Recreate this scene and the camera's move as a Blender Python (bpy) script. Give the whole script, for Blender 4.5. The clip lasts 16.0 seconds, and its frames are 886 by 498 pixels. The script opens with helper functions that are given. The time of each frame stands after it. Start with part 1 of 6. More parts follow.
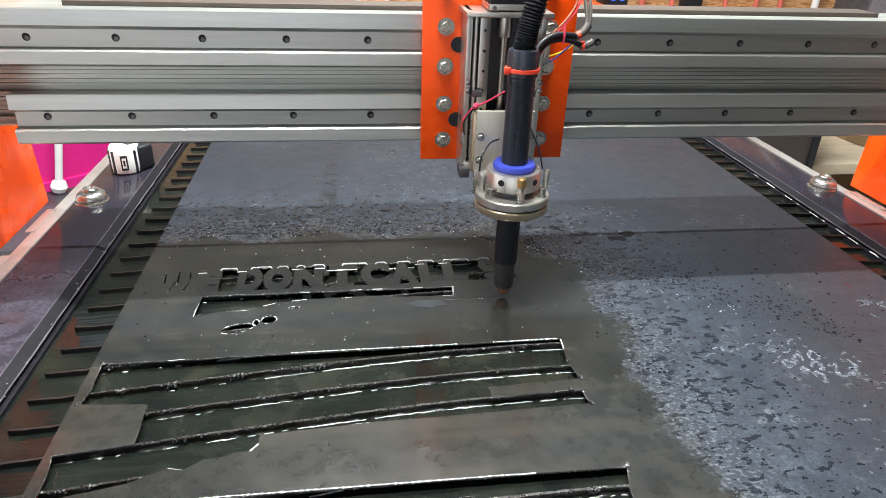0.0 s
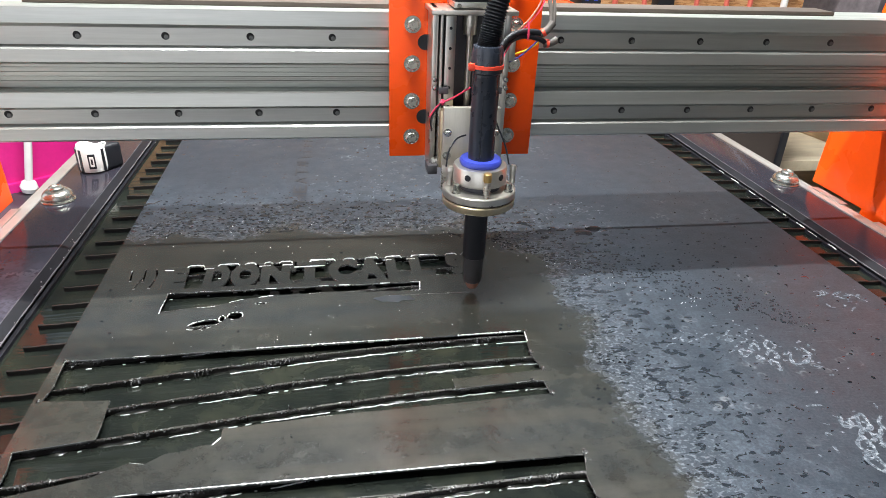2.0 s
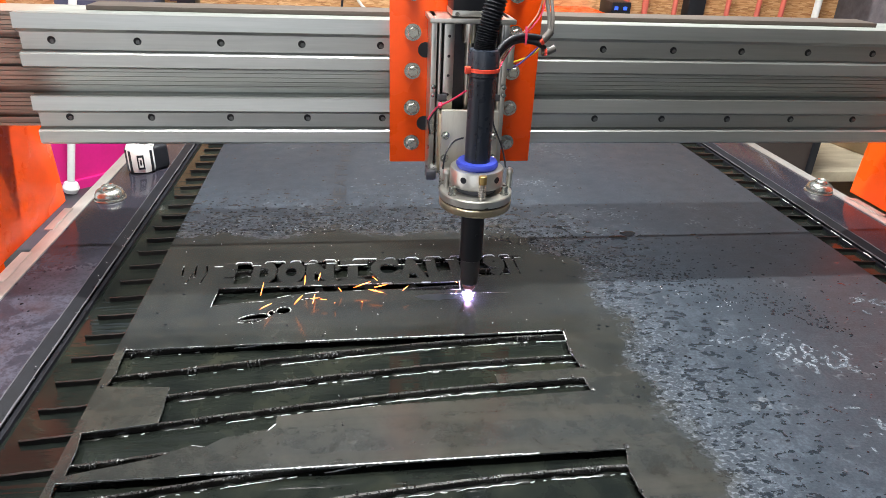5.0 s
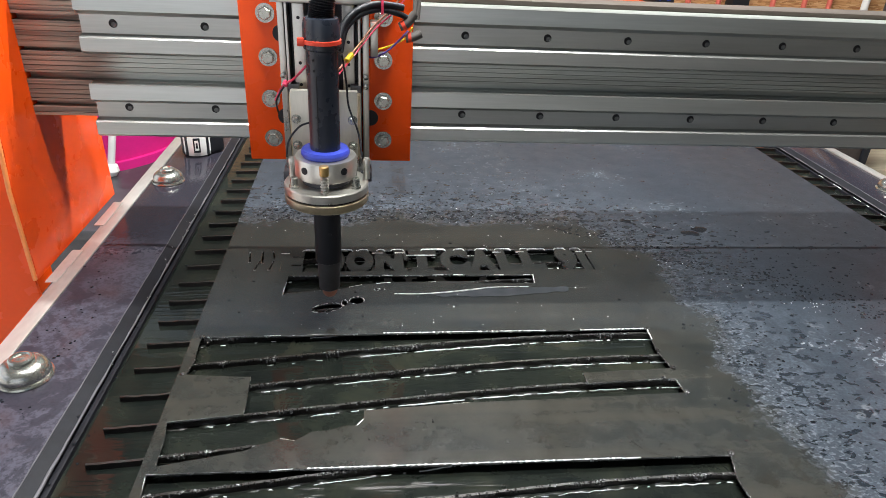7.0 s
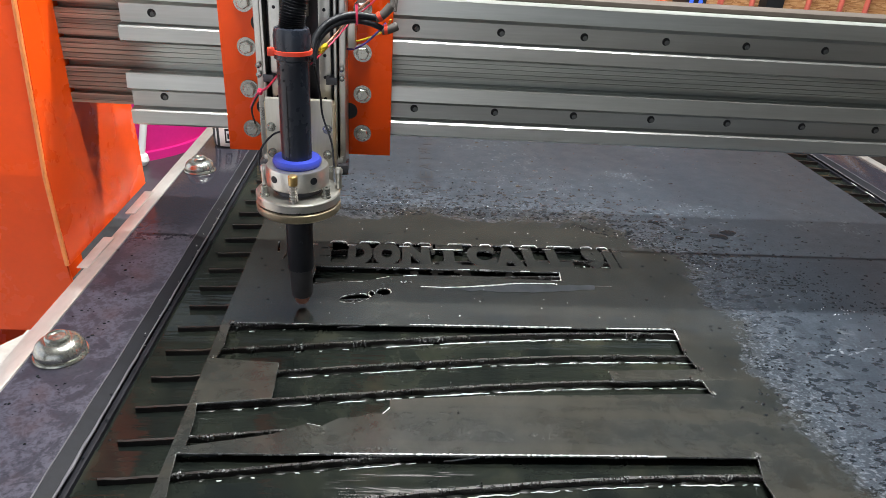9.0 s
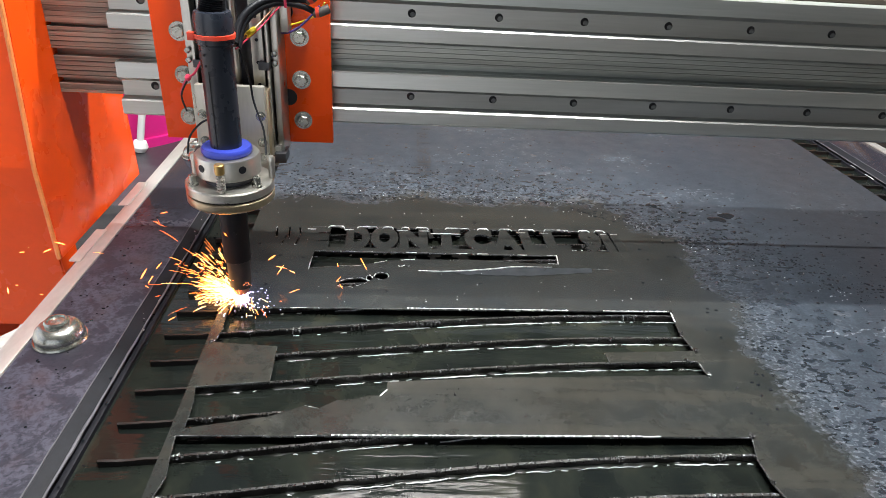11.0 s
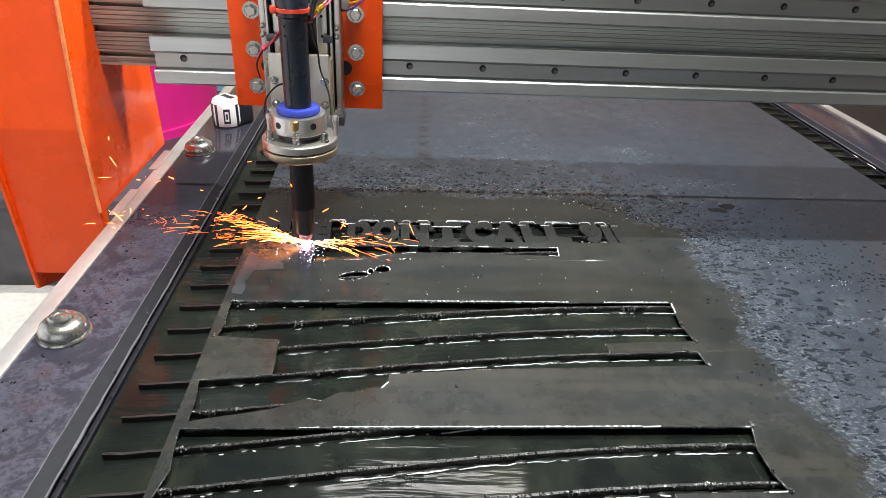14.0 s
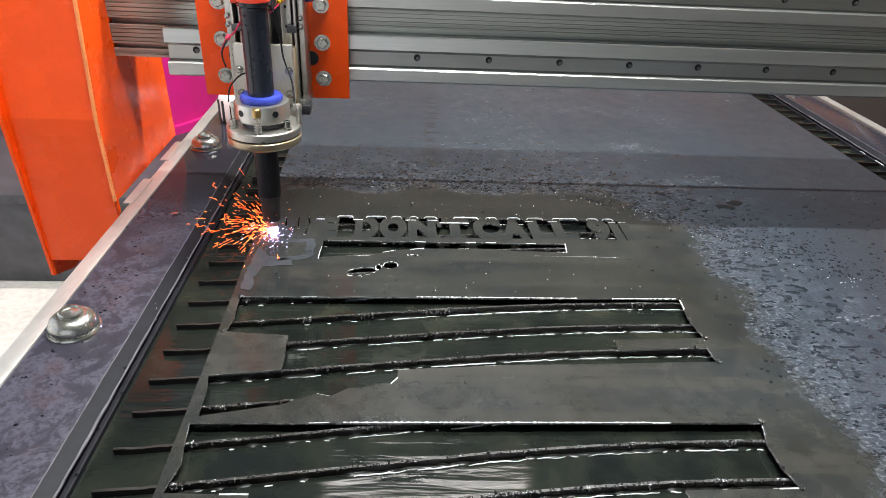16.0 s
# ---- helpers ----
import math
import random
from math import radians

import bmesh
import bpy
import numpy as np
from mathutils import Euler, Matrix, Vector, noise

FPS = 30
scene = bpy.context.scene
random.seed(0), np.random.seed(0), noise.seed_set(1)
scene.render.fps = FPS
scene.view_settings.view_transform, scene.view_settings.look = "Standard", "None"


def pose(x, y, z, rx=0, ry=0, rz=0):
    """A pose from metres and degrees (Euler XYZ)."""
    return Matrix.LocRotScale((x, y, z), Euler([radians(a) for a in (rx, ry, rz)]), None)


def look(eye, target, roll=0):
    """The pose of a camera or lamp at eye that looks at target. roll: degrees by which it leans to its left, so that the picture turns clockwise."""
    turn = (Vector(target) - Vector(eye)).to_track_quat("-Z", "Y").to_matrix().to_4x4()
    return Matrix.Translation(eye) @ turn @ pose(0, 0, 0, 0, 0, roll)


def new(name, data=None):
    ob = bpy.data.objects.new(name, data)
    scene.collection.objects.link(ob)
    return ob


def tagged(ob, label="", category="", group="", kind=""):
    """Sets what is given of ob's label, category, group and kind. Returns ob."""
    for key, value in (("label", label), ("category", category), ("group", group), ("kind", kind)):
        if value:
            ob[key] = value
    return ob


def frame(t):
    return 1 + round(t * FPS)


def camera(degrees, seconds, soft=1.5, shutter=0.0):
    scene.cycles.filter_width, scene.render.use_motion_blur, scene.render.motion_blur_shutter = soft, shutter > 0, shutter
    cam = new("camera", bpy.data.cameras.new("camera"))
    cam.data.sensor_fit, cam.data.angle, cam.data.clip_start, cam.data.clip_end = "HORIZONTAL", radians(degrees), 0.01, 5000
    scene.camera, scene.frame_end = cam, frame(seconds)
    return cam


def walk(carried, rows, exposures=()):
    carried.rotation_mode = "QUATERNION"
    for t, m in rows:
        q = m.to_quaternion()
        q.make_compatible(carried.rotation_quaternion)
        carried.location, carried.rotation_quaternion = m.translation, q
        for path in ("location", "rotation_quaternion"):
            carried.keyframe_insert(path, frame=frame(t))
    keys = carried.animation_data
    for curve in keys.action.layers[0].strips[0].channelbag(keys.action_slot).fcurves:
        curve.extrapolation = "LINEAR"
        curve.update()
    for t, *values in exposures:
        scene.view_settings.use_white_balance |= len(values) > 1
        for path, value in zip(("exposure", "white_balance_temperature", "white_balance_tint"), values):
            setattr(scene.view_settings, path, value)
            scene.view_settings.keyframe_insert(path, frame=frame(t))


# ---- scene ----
cam = camera(68.1, 16.0, soft=0.75)
CAM = [
    (0, (0.3395, -0.7273, 0.5333), (0.5926, 1.0291, -0.3894), 2.02),
    (0.5, (0.3385, -0.7268, 0.5338), (0.5938, 1.0302, -0.3869), 2.05),
    (1, (0.3434, -0.7223, 0.5313), (0.6071, 1.0343, -0.3880), 2.17),
    (1.5, (0.3486, -0.7324, 0.5300), (0.6374, 1.0196, -0.3904), 2.29),
    (2, (0.3622, -0.7436, 0.5328), (0.6696, 1.0046, -0.3887), 2.37),
    (2.5, (0.3981, -0.7765, 0.5376), (0.6798, 0.9854, -0.3659), 2.07),
    (3, (0.4039, -0.7779, 0.5380), (0.6566, 0.9910, -0.3604), 2.09),
    (3.5, (0.4042, -0.7686, 0.5378), (0.6301, 0.9998, -0.3687), 1.94),
    (3.7, (0.4073, -0.7728, 0.5362), (0.6328, 0.9994, -0.3630), 1.86),
    (5.8, (0.2673, -0.7628, 0.5324), (0.5252, 0.9980, -0.3804), 2.70),
    (6, (0.2607, -0.7513, 0.5237), (0.5077, 1.0078, -0.3954), 2.85),
    (6.5, (0.2435, -0.7293, 0.5216), (0.4703, 1.0279, -0.4061), 3.05),
    (7, (0.2345, -0.7316, 0.5174), (0.4394, 1.0271, -0.4127), 3.13),
    (7.5, (0.2212, -0.7441, 0.5138), (0.4058, 1.0166, -0.4166), 3.71),
    (8, (0.2151, -0.7350, 0.5118), (0.3775, 1.0274, -0.4195), 3.90),
    (8.5, (0.2144, -0.7337, 0.5124), (0.3679, 1.0280, -0.4219), 4.03),
    (9, (0.2214, -0.7386, 0.5101), (0.3684, 1.0248, -0.4219), 4.03),
    (11.5, (0.2278, -0.7428, 0.5069), (0.3723, 0.9964, -0.4701), 3.64),
    (12, (0.2264, -0.7388, 0.5052), (0.3695, 0.9985, -0.4752), 3.55),
    (12.5, (0.2301, -0.7413, 0.5065), (0.3632, 0.9966, -0.4742), 3.32),
    (13, (0.2296, -0.7437, 0.5087), (0.3620, 0.9924, -0.4753), 3.24),
    (13.5, (0.2307, -0.7449, 0.5089), (0.3642, 0.9898, -0.4776), 3.18),
    (14, (0.2318, -0.7463, 0.5094), (0.3644, 0.9883, -0.4774), 3.05),
    (14.5, (0.2305, -0.7464, 0.5103), (0.3627, 0.9863, -0.4799), 3.00),
    (15, (0.2267, -0.7466, 0.5090), (0.3627, 0.9842, -0.4838), 3.03),
    (15.5, (0.2237, -0.7466, 0.5085), (0.3536, 0.9839, -0.4858), 3.01),
    (16, (0.2242, -0.7461, 0.5078), (0.3485, 0.9842, -0.4875), 3.02),
]
walk(cam, [(t, look(eye, target, roll)) for t, eye, target, roll in CAM],
     exposures=[(0.0, 0.03, 6380, 13), (1.0, 0.03, 6380, 13), (2.0, 0.15, 6380, 13), (3.0, 0.04, 6380, 13), (3.7, 0.04, 6380, 13), (5.8, -0.08, 6380, 13), (8.0, -0.23, 6380, 13),
                (12.0, -0.14, 6380, 13), (16.0, -0.17, 6380, 13)])

# ---------------------------------------------------------------- world and light
world = bpy.data.worlds.new("world")
scene.world = world
world.use_nodes = True
wn = world.node_tree
sky = wn.nodes.new("ShaderNodeTexSky")
sky.sky_type = "NISHITA"
sky.sun_disc = False
sky.sun_elevation = radians(38)
sky.sun_rotation = radians(275)
wn.links.new(sky.outputs[0], wn.nodes["Background"].inputs[0])
wn.nodes["Background"].inputs[1].default_value = 0.06

sun_data = bpy.data.lights.new("sun", "SUN")
sun_data.energy, sun_data.angle, sun_data.color = 5.0, radians(0.6), (1.0, 0.95, 0.88)
sun = new("sun", sun_data)
sun.matrix_world = look((-6.0, 0.6, 4.6), (-1.2, 0.2, -0.8))


def area(name, eye, target, wide, high, watts, colour):
    data = bpy.data.lights.new(name, "AREA")
    data.shape, data.size, data.size_y, data.energy, data.color = "RECTANGLE", wide, high, watts, colour
    ob = new(name, data)
    ob.matrix_world = look(eye, target)
    return ob


# daylight in the two open doorways, and the tube lamps under the ceiling
area("door_daylight", (-2.95, -0.2, 0.85), (0, -0.2, 0.6), 4.4, 3.2, 42, (0.90, 0.93, 1.0))
area("front_daylight", (-1.1, -3.75, 0.85), (-0.8, 0, 0.3), 3.4, 2.8, 31, (0.95, 0.97, 1.0))
area("clerestory_daylight", (1.11, 2.70, 2.15), (1.11, 0.9, 0.6), 6.0, 0.85, 9, (0.80, 0.91, 1.0))
# added overhead fill for the near part of the sheet, source unseen
area("overhead_fill", (0.45, 1.55, 2.97), (0.45, 1.55, 0), 3.0, 2.2, 2, (1.0, 0.99, 0.90))
area("tube_lamp_light", (0.70, 0.88, 2.20), (0.70, 0.88, 0), 1.2, 0.04, 124, (0.97, 1.0, 0.95))
area("tube_lamp_light", (1.80, 1.25, 2.62), (1.80, 1.25, 0), 1.2, 0.04, 8, (0.98, 0.98, 0.98))
area("tube_lamp_light", (0.30, -0.095, 2.20), (0.30, -0.095, 0), 1.2, 0.04, 108, (0.97, 1.0, 0.95))

# ---------------------------------------------------------------- materials


def material(name, colour=(0.5, 0.5, 0.5), rough=0.5, metal=0.0, glow=None, power=0.0):
    m = bpy.data.materials.new(name)
    m.use_nodes = True
    b = m.node_tree.nodes["Principled BSDF"]
    b.inputs["Base Color"].default_value = (*colour, 1)
    b.inputs["Roughness"].default_value = rough
    b.inputs["Metallic"].default_value = metal
    if glow:
        b.inputs["Emission Color"].default_value = (*glow, 1)
        b.inputs["Emission Strength"].default_value = power
    return m


def nodes_of(m):
    return m.node_tree.nodes, m.node_tree.links, m.node_tree.nodes["Principled BSDF"]


def coords(m, scale=(1, 1, 1), turn=0.0):
    n, l, b = nodes_of(m)
    tc = n.new("ShaderNodeTexCoord")
    mp = n.new("ShaderNodeMapping")
    mp.inputs["Scale"].default_value = scale
    mp.inputs["Rotation"].default_value = (0, 0, turn)
    l.new(tc.outputs["Object"], mp.inputs[0])
    return mp.outputs[0]


def noise_tex(m, vec, scale, detail=4.0, rough=0.55, distort=0.0):
    n, l, b = nodes_of(m)
    t = n.new("ShaderNodeTexNoise")
    t.inputs["Scale"].default_value = scale
    t.inputs["Detail"].default_value = detail
    t.inputs["Roughness"].default_value = rough
    t.inputs["Distortion"].default_value = distort
    l.new(vec, t.inputs["Vector"])
    return t.outputs[0]


def ramp(m, fac, stops):
    n, l, b = nodes_of(m)
    r = n.new("ShaderNodeValToRGB")
    while len(r.color_ramp.elements) < len(stops):
        r.color_ramp.elements.new(0.5)
    for e, (p, c) in zip(r.color_ramp.elements, stops):
        e.position = p
        e.color = (*c, 1) if len(c) == 3 else c
    l.new(fac, r.inputs[0])
    return r.outputs[0]


def grey(a):
    return (a, a, a)


def mix(m, fac, a, b_, kind="MIX"):
    n, l, b = nodes_of(m)
    x = n.new("ShaderNodeMix")
    x.data_type = "RGBA"
    x.blend_type = kind
    for sock, v in ((x.inputs[0], fac), (x.inputs[6], a), (x.inputs[7], b_)):
        if hasattr(v, "links"):
            l.new(v, sock)
        elif isinstance(v, (int, float)):
            sock.default_value = v
        else:
            sock.default_value = (*v, 1)
    return x.outputs[2]


def calc(m, op, a, b_=0.0, c_=0.0):
    n, l, b = nodes_of(m)
    x = n.new("ShaderNodeMath")
    x.operation = op
    for sock, v in zip(x.inputs, (a, b_, c_)):
        if hasattr(v, "links"):
            l.new(v, sock)
        else:
            sock.default_value = v
    return x.outputs[0]


def smooth(m, value, lo, hi):
    n, l, b = nodes_of(m)
    x = n.new("ShaderNodeMapRange")
    x.interpolation_type = "SMOOTHSTEP"
    l.new(value, x.inputs[0])
    x.inputs[1].default_value, x.inputs[2].default_value = lo, hi
    return x.outputs[0]


def bump(m, height, strength=0.2, distance=0.002, onto=None):
    n, l, b = nodes_of(m)
    x = n.new("ShaderNodeBump")
    x.inputs["Strength"].default_value = strength
    x.inputs["Distance"].default_value = distance
    l.new(height, x.inputs["Height"])
    if onto:
        l.new(onto, x.inputs["Normal"])
    l.new(x.outputs[0], b.inputs["Normal"])
    return x.outputs[0]


def put(m, **sockets):
    n, l, b = nodes_of(m)
    for key, v in sockets.items():
        l.new(v, b.inputs[key.replace("_", " ")])


def worn(name, colour, rough, metal=0.0, var=0.25, scale=14.0, stretch=(1, 1, 1), relief=0.1):
    """A painted or metal surface with soft blotches and fine grain."""
    m = material(name, colour, rough, metal)
    v = coords(m, stretch)
    big = noise_tex(m, v, scale, 5)
    fine = noise_tex(m, v, scale * 14, 3)
    lo = tuple(c * (1 - var) for c in colour)
    hi = tuple(min(1, c * (1 + var * 0.6)) for c in colour)
    col = mix(m, ramp(m, big, [(0.3, grey(0)), (0.7, grey(1))]), lo, hi)
    put(m, Base_Color=mix(m, 0.18, col, ramp(m, fine, [(0.35, lo), (0.65, hi)])))
    put(m, Roughness=calc(m, "MULTIPLY_ADD", big, 0.22, max(rough - 0.11, 0.03)))
    bump(m, fine, relief, 0.0006)
    return m


def beam_material():
    """Slotted extrusion: dull silver, stained brown towards its end."""
    m = worn("weathered_aluminium", (0.465, 0.485, 0.445), 0.40, 0.75, 0.35, 8, (0.2, 7, 7), 0.2)
    n, l, b = nodes_of(m)
    old = b.inputs["Base Color"].links[0].from_socket
    sep = n.new("ShaderNodeSeparateXYZ")
    l.new(coords(m), sep.inputs[0])
    away = calc(m, "MULTIPLY_ADD", noise_tex(m, coords(m, (1, 30, 30)), 6, 4), 0.10, -0.19)
    f = calc(m, "SUBTRACT", 1.0, smooth(m, calc(m, "SUBTRACT", sep.outputs[0], away), -0.02, 0.03))
    put(m, Base_Color=mix(m, calc(m, "MULTIPLY", f, 0.85), old, ramp(m, noise_tex(m, coords(m, (2.5, 1, 330)), 1.0, 3, 0.6), [(0.36, (0.075, 0.050, 0.036)), (0.62, (0.30, 0.215, 0.16))])))
    put(m, Metallic=calc(m, "MULTIPLY_ADD", f, -0.55, 0.75))
    return m


ORANGE = worn("orange_paint", (0.88, 0.080, 0.003), 0.27, 0.0, 0.10, 9)
ORANGE.node_tree.nodes["Principled BSDF"].inputs["Specular IOR Level"].default_value = 0.30
ORANGE_EDGE = worn("highlit_orange_edge", (0.95, 0.28, 0.08), 0.45, 0.0, 0.25, 60)
ALU = worn("aluminium", (0.50, 0.51, 0.485), 0.34, 0.85, 0.22, 5, (0.25, 6, 6), 0.12)
BEAM = beam_material()
STEEL = worn("machined_steel", (0.60, 0.58, 0.53), 0.30, 0.9, 0.2, 18)
STEEL_PALE = worn("brushed_plate", (0.60, 0.57, 0.50), 0.42, 0.6, 0.22, 9, (3, 3, 0.5))
STEEL_WARM = worn("tarnished_steel", (0.62, 0.52, 0.36), 0.32, 0.85, 0.25, 18)
ZINC = worn("zinc_bolt", (0.42, 0.42, 0.38), 0.25, 0.9, 0.3, 40)
BRASS = worn("brass", (0.62, 0.42, 0.16), 0.3, 0.9, 0.2, 40)
DARKSTEEL = worn("dark_steel", (0.09, 0.09, 0.10), 0.4, 0.6, 0.3, 20)
BLACKPL = worn("black_plastic", (0.014, 0.015, 0.019), 0.42, 0.0, 0.25, 30)
TORCHBLUE = worn("slate_plastic", (0.020, 0.025, 0.037), 0.28, 0.0, 0.2, 18)
BLACKPL.node_tree.nodes["Principled BSDF"].inputs["Specular IOR Level"].default_value = 0.3
RUBBER = worn("black_band_paint", (0.0085, 0.0088, 0.012), 0.55, 0.0, 0.5, 40)
RUBBER.node_tree.nodes["Principled BSDF"].inputs["Specular IOR Level"].default_value = 0.10
BLUE = worn("blue_ring", (0.03, 0.05, 0.38), 0.4, 0.0, 0.15, 30)
RUBBER.node_tree.nodes["Principled BSDF"].inputs["Specular IOR Level"].default_value = 0.15
REDTIE = worn("red_cable_tie", (0.85, 0.07, 0.03), 0.4, 0.0, 0.1, 60)
PINKWIRE = worn("pink_wire", (0.75, 0.05, 0.12), 0.45, 0.0, 0.1, 60)
YELLOW = worn("yellow_wire", (0.85, 0.6, 0.02), 0.45, 0.0, 0.1, 60)
PURPLE = worn("violet_wire", (0.09, 0.05, 0.25), 0.45, 0.0, 0.1, 60)
GREYWIRE = worn("grey_wire", (0.10, 0.088, 0.08), 0.5, 0.0, 0.1, 60)
COPPER = worn("copper_nozzle", (0.45, 0.22, 0.15), 0.4, 0.6, 0.3, 60)
STRIP = worn("bare_steel_strip", (0.55, 0.53, 0.50), 0.38, 0.75, 0.3, 10, (1, 0.4, 1))
SLATM = worn("rusty_slat", (0.015, 0.012, 0.011), 0.40, 0.2, 0.55, 30)
CUTEDGE = worn("bare_cut_edge", (0.42, 0.42, 0.42), 0.25, 0.8, 0.5, 90, relief=0.8)
LIPM = worn("worn_grey_lip", (0.085, 0.080, 0.090), 0.60, 0.05, 0.5, 25)
INK = worn("faded_ink", (0.002, 0.002, 0.004), 0.5, 0.0, 0.3, 60)
# near white, in place of lamp highlights on wet edges, drops and waterlines
GLINT_WHITE = worn("painted_glint", (0.86, 0.86, 0.86), 0.28, 0.35, 0.15, 120)
CRATE = worn("pale_wood", (0.42, 0.36, 0.26), 0.7, 0.0, 0.25, 8, (1, 5, 1))
PINK = worn("magenta_plastic", (0.62, 0.012, 0.20), 0.5, 0.0, 0.15, 6)
WHITEP = worn("white_paint", (0.75, 0.74, 0.72), 0.4, 0.0, 0.08, 12)
BLUEB = worn("light_blue_board", (0.28, 0.52, 0.68), 0.5, 0.0, 0.12, 6)
REDROD = worn("red_oxide_rod", (0.62, 0.13, 0.09), 0.5, 0.0, 0.2, 8)
BROWN = worn("brown_cover_strip", (0.075, 0.058, 0.047), 0.5, 0.1, 0.25, 10, (0.3, 3, 3))
BOARD = worn("brown_cardboard", (0.30, 0.21, 0.12), 0.8, 0.0, 0.2, 6)
TUBE_FAR = material("bright_lamp_tube", (0.9, 0.9, 0.9), 0.3, 0.0, (1.0, 0.97, 0.92), 34.0)
TUBE = material("lamp_tube", (0.9, 0.9, 0.9), 0.3, 0.0, (1.0, 0.97, 0.92), 6.0)
SPARK = material("spark", (1, 0.4, 0.1), 0.5, 0.0, (1.0, 0.095, 0.010), 3.6)
SPARK_WHITE = material("white_hot_spark", (1, 0.8, 0.5), 0.5, 0.0, (1.0, 0.46, 0.13), 8.0)
SPARK_HOT = material("hot_spark", (1, 0.6, 0.2), 0.5, 0.0, (1.0, 0.17, 0.022), 5.6)
ARC = material("arc", (1, 1, 1), 0.5, 0.0, (0.52, 0.48, 1.0), 750.0)


def plate_material():
    """Hot-rolled sheet: blue-grey mill scale, dry and water-spotted far off and to the side, wet and brown-black near the cuts."""
    m = material("wet_steel_sheet", (0.1, 0.1, 0.1), 0.4, 0.15)
    n, l, b = nodes_of(m)
    v = coords(m)
    sep = n.new("ShaderNodeSeparateXYZ")
    l.new(v, sep.inputs[0])
    X, Y = sep.outputs[0], sep.outputs[1]
    wob = noise_tex(m, v, 9, 4)
    wob2 = noise_tex(m, v, 45, 3)
    off = calc(m, "MULTIPLY_ADD", wob, 0.16, -0.08)
    off = calc(m, "ADD", off, calc(m, "MULTIPLY_ADD", wob2, 0.05, -0.025))
    # distance past the edge of the wet patch
    ex = calc(m, "SUBTRACT", X, 0.698)
    ey = calc(m, "SUBTRACT", Y, 0.350)
    ed = calc(m, "MULTIPLY", calc(m, "SUBTRACT", calc(m, "ADD", X, Y), 0.925), 0.75)
    edge = calc(m, "MAXIMUM", calc(m, "MAXIMUM", ex, ey), ed)
    edge = calc(m, "ADD", edge, off)
    dry = smooth(m, edge, -0.026, 0.040)
    near = calc(m, "SUBTRACT", 1.0, smooth(m, edge, 0.02, 0.30))
    # drops
    st = n.new("ShaderNodeMapping")
    st.inputs["Scale"].default_value = (52, 84, 52)
    l.new(v, st.inputs[0])
    dn = noise_tex(m, st.outputs[0], 1.0, 3.0, 0.5, 0.4)
    thr = calc(m, "MULTIPLY_ADD", near, -0.155, 0.69)
    drops = smooth(m, calc(m, "SUBTRACT", dn, thr), 0.0, 0.02)
    # scattered single drops, long in x
    dn2 = noise_tex(m, coords(m, (75, 165, 75)), 1.0, 1.0, 0.4)
    drops = calc(m, "MAXIMUM", drops, smooth(m, calc(m, "SUBTRACT", dn2, calc(m, "MULTIPLY_ADD", near, -0.05, 0.735)), 0.0, 0.02))
    wet = calc(m, "MAXIMUM", calc(m, "SUBTRACT", 1.0, dry), drops)
    # white dried rings
    vo = n.new("ShaderNodeTexVoronoi")
    vo.feature = "F1"
    vo.inputs["Randomness"].default_value = 0.75
    vo.inputs["Scale"].default_value = 58
    l.new(v, vo.inputs["Vector"])
    ring = calc(m, "SUBTRACT", 1.0, calc(m, "ABSOLUTE", calc(m, "MULTIPLY", calc(m, "SUBTRACT", vo.outputs["Distance"], 0.36), 8.0)))
    where = ramp(m, noise_tex(m, v, 6.5, 2), [(0.58, grey(0)), (0.67, grey(1))])
    torn = ramp(m, noise_tex(m, v, 70, 2), [(0.46, grey(0)), (0.58, grey(1))])
    chalk = calc(m, "MULTIPLY", calc(m, "MULTIPLY", calc(m, "MAXIMUM", ring, 0.0), where), calc(m, "MULTIPLY", torn, dry))
    big = noise_tex(m, v, 3.2, 5)
    dryc = mix(m, ramp(m, big, [(0.3, grey(0)), (0.7, grey(1))]), (0.0100, 0.0155, 0.0225), (0.022, 0.0315, 0.0425))
    # the mill scale turns brownish along the outer edge
    side = smooth(m, calc(m, "ADD", X, calc(m, "MULTIPLY_ADD", big, 0.3, -0.15)), 0.84, 1.10)
    dryc = mix(m, calc(m, "MULTIPLY", side, 0.8), dryc, (0.0185, 0.0150, 0.0142))
    rust = ramp(m, noise_tex(m, v, 5.0, 4), [(0.60, grey(0)), (0.78, grey(0.4))])
    dryc = mix(m, rust, dryc, (0.036, 0.029, 0.027))
    mid = noise_tex(m, v, 34, 5, 0.65)
    dryc = mix(m, ramp(m, mid, [(0.38, grey(0)), (0.70, grey(0.5))]), dryc, (0.034, 0.043, 0.053))
    fine = noise_tex(m, v, 260, 3, 0.7)
    grit = noise_tex(m, v, 640, 2, 0.7)
    dryc = mix(m, 0.35, dryc, ramp(m, fine, [(0.35, (0.016, 0.019, 0.027)), (0.68, (0.056, 0.064, 0.078))]))
    # fine scratches in two directions
    for turn, amount in ((0.25, 0.28), (1.9, 0.22)):
        sc = noise_tex(m, coords(m, (14, 900, 1), turn), 1.0, 2, 0.5)
        dryc = mix(m, ramp(m, sc, [(0.68, grey(0)), (0.72, grey(amount))]), dryc, (0.13, 0.14, 0.16))
    wetc = mix(m, ramp(m, noise_tex(m, v, 7, 5), [(0.35, grey(0)), (0.7, grey(1))]), (0.012, 0.017, 0.018), (0.038, 0.042, 0.038))
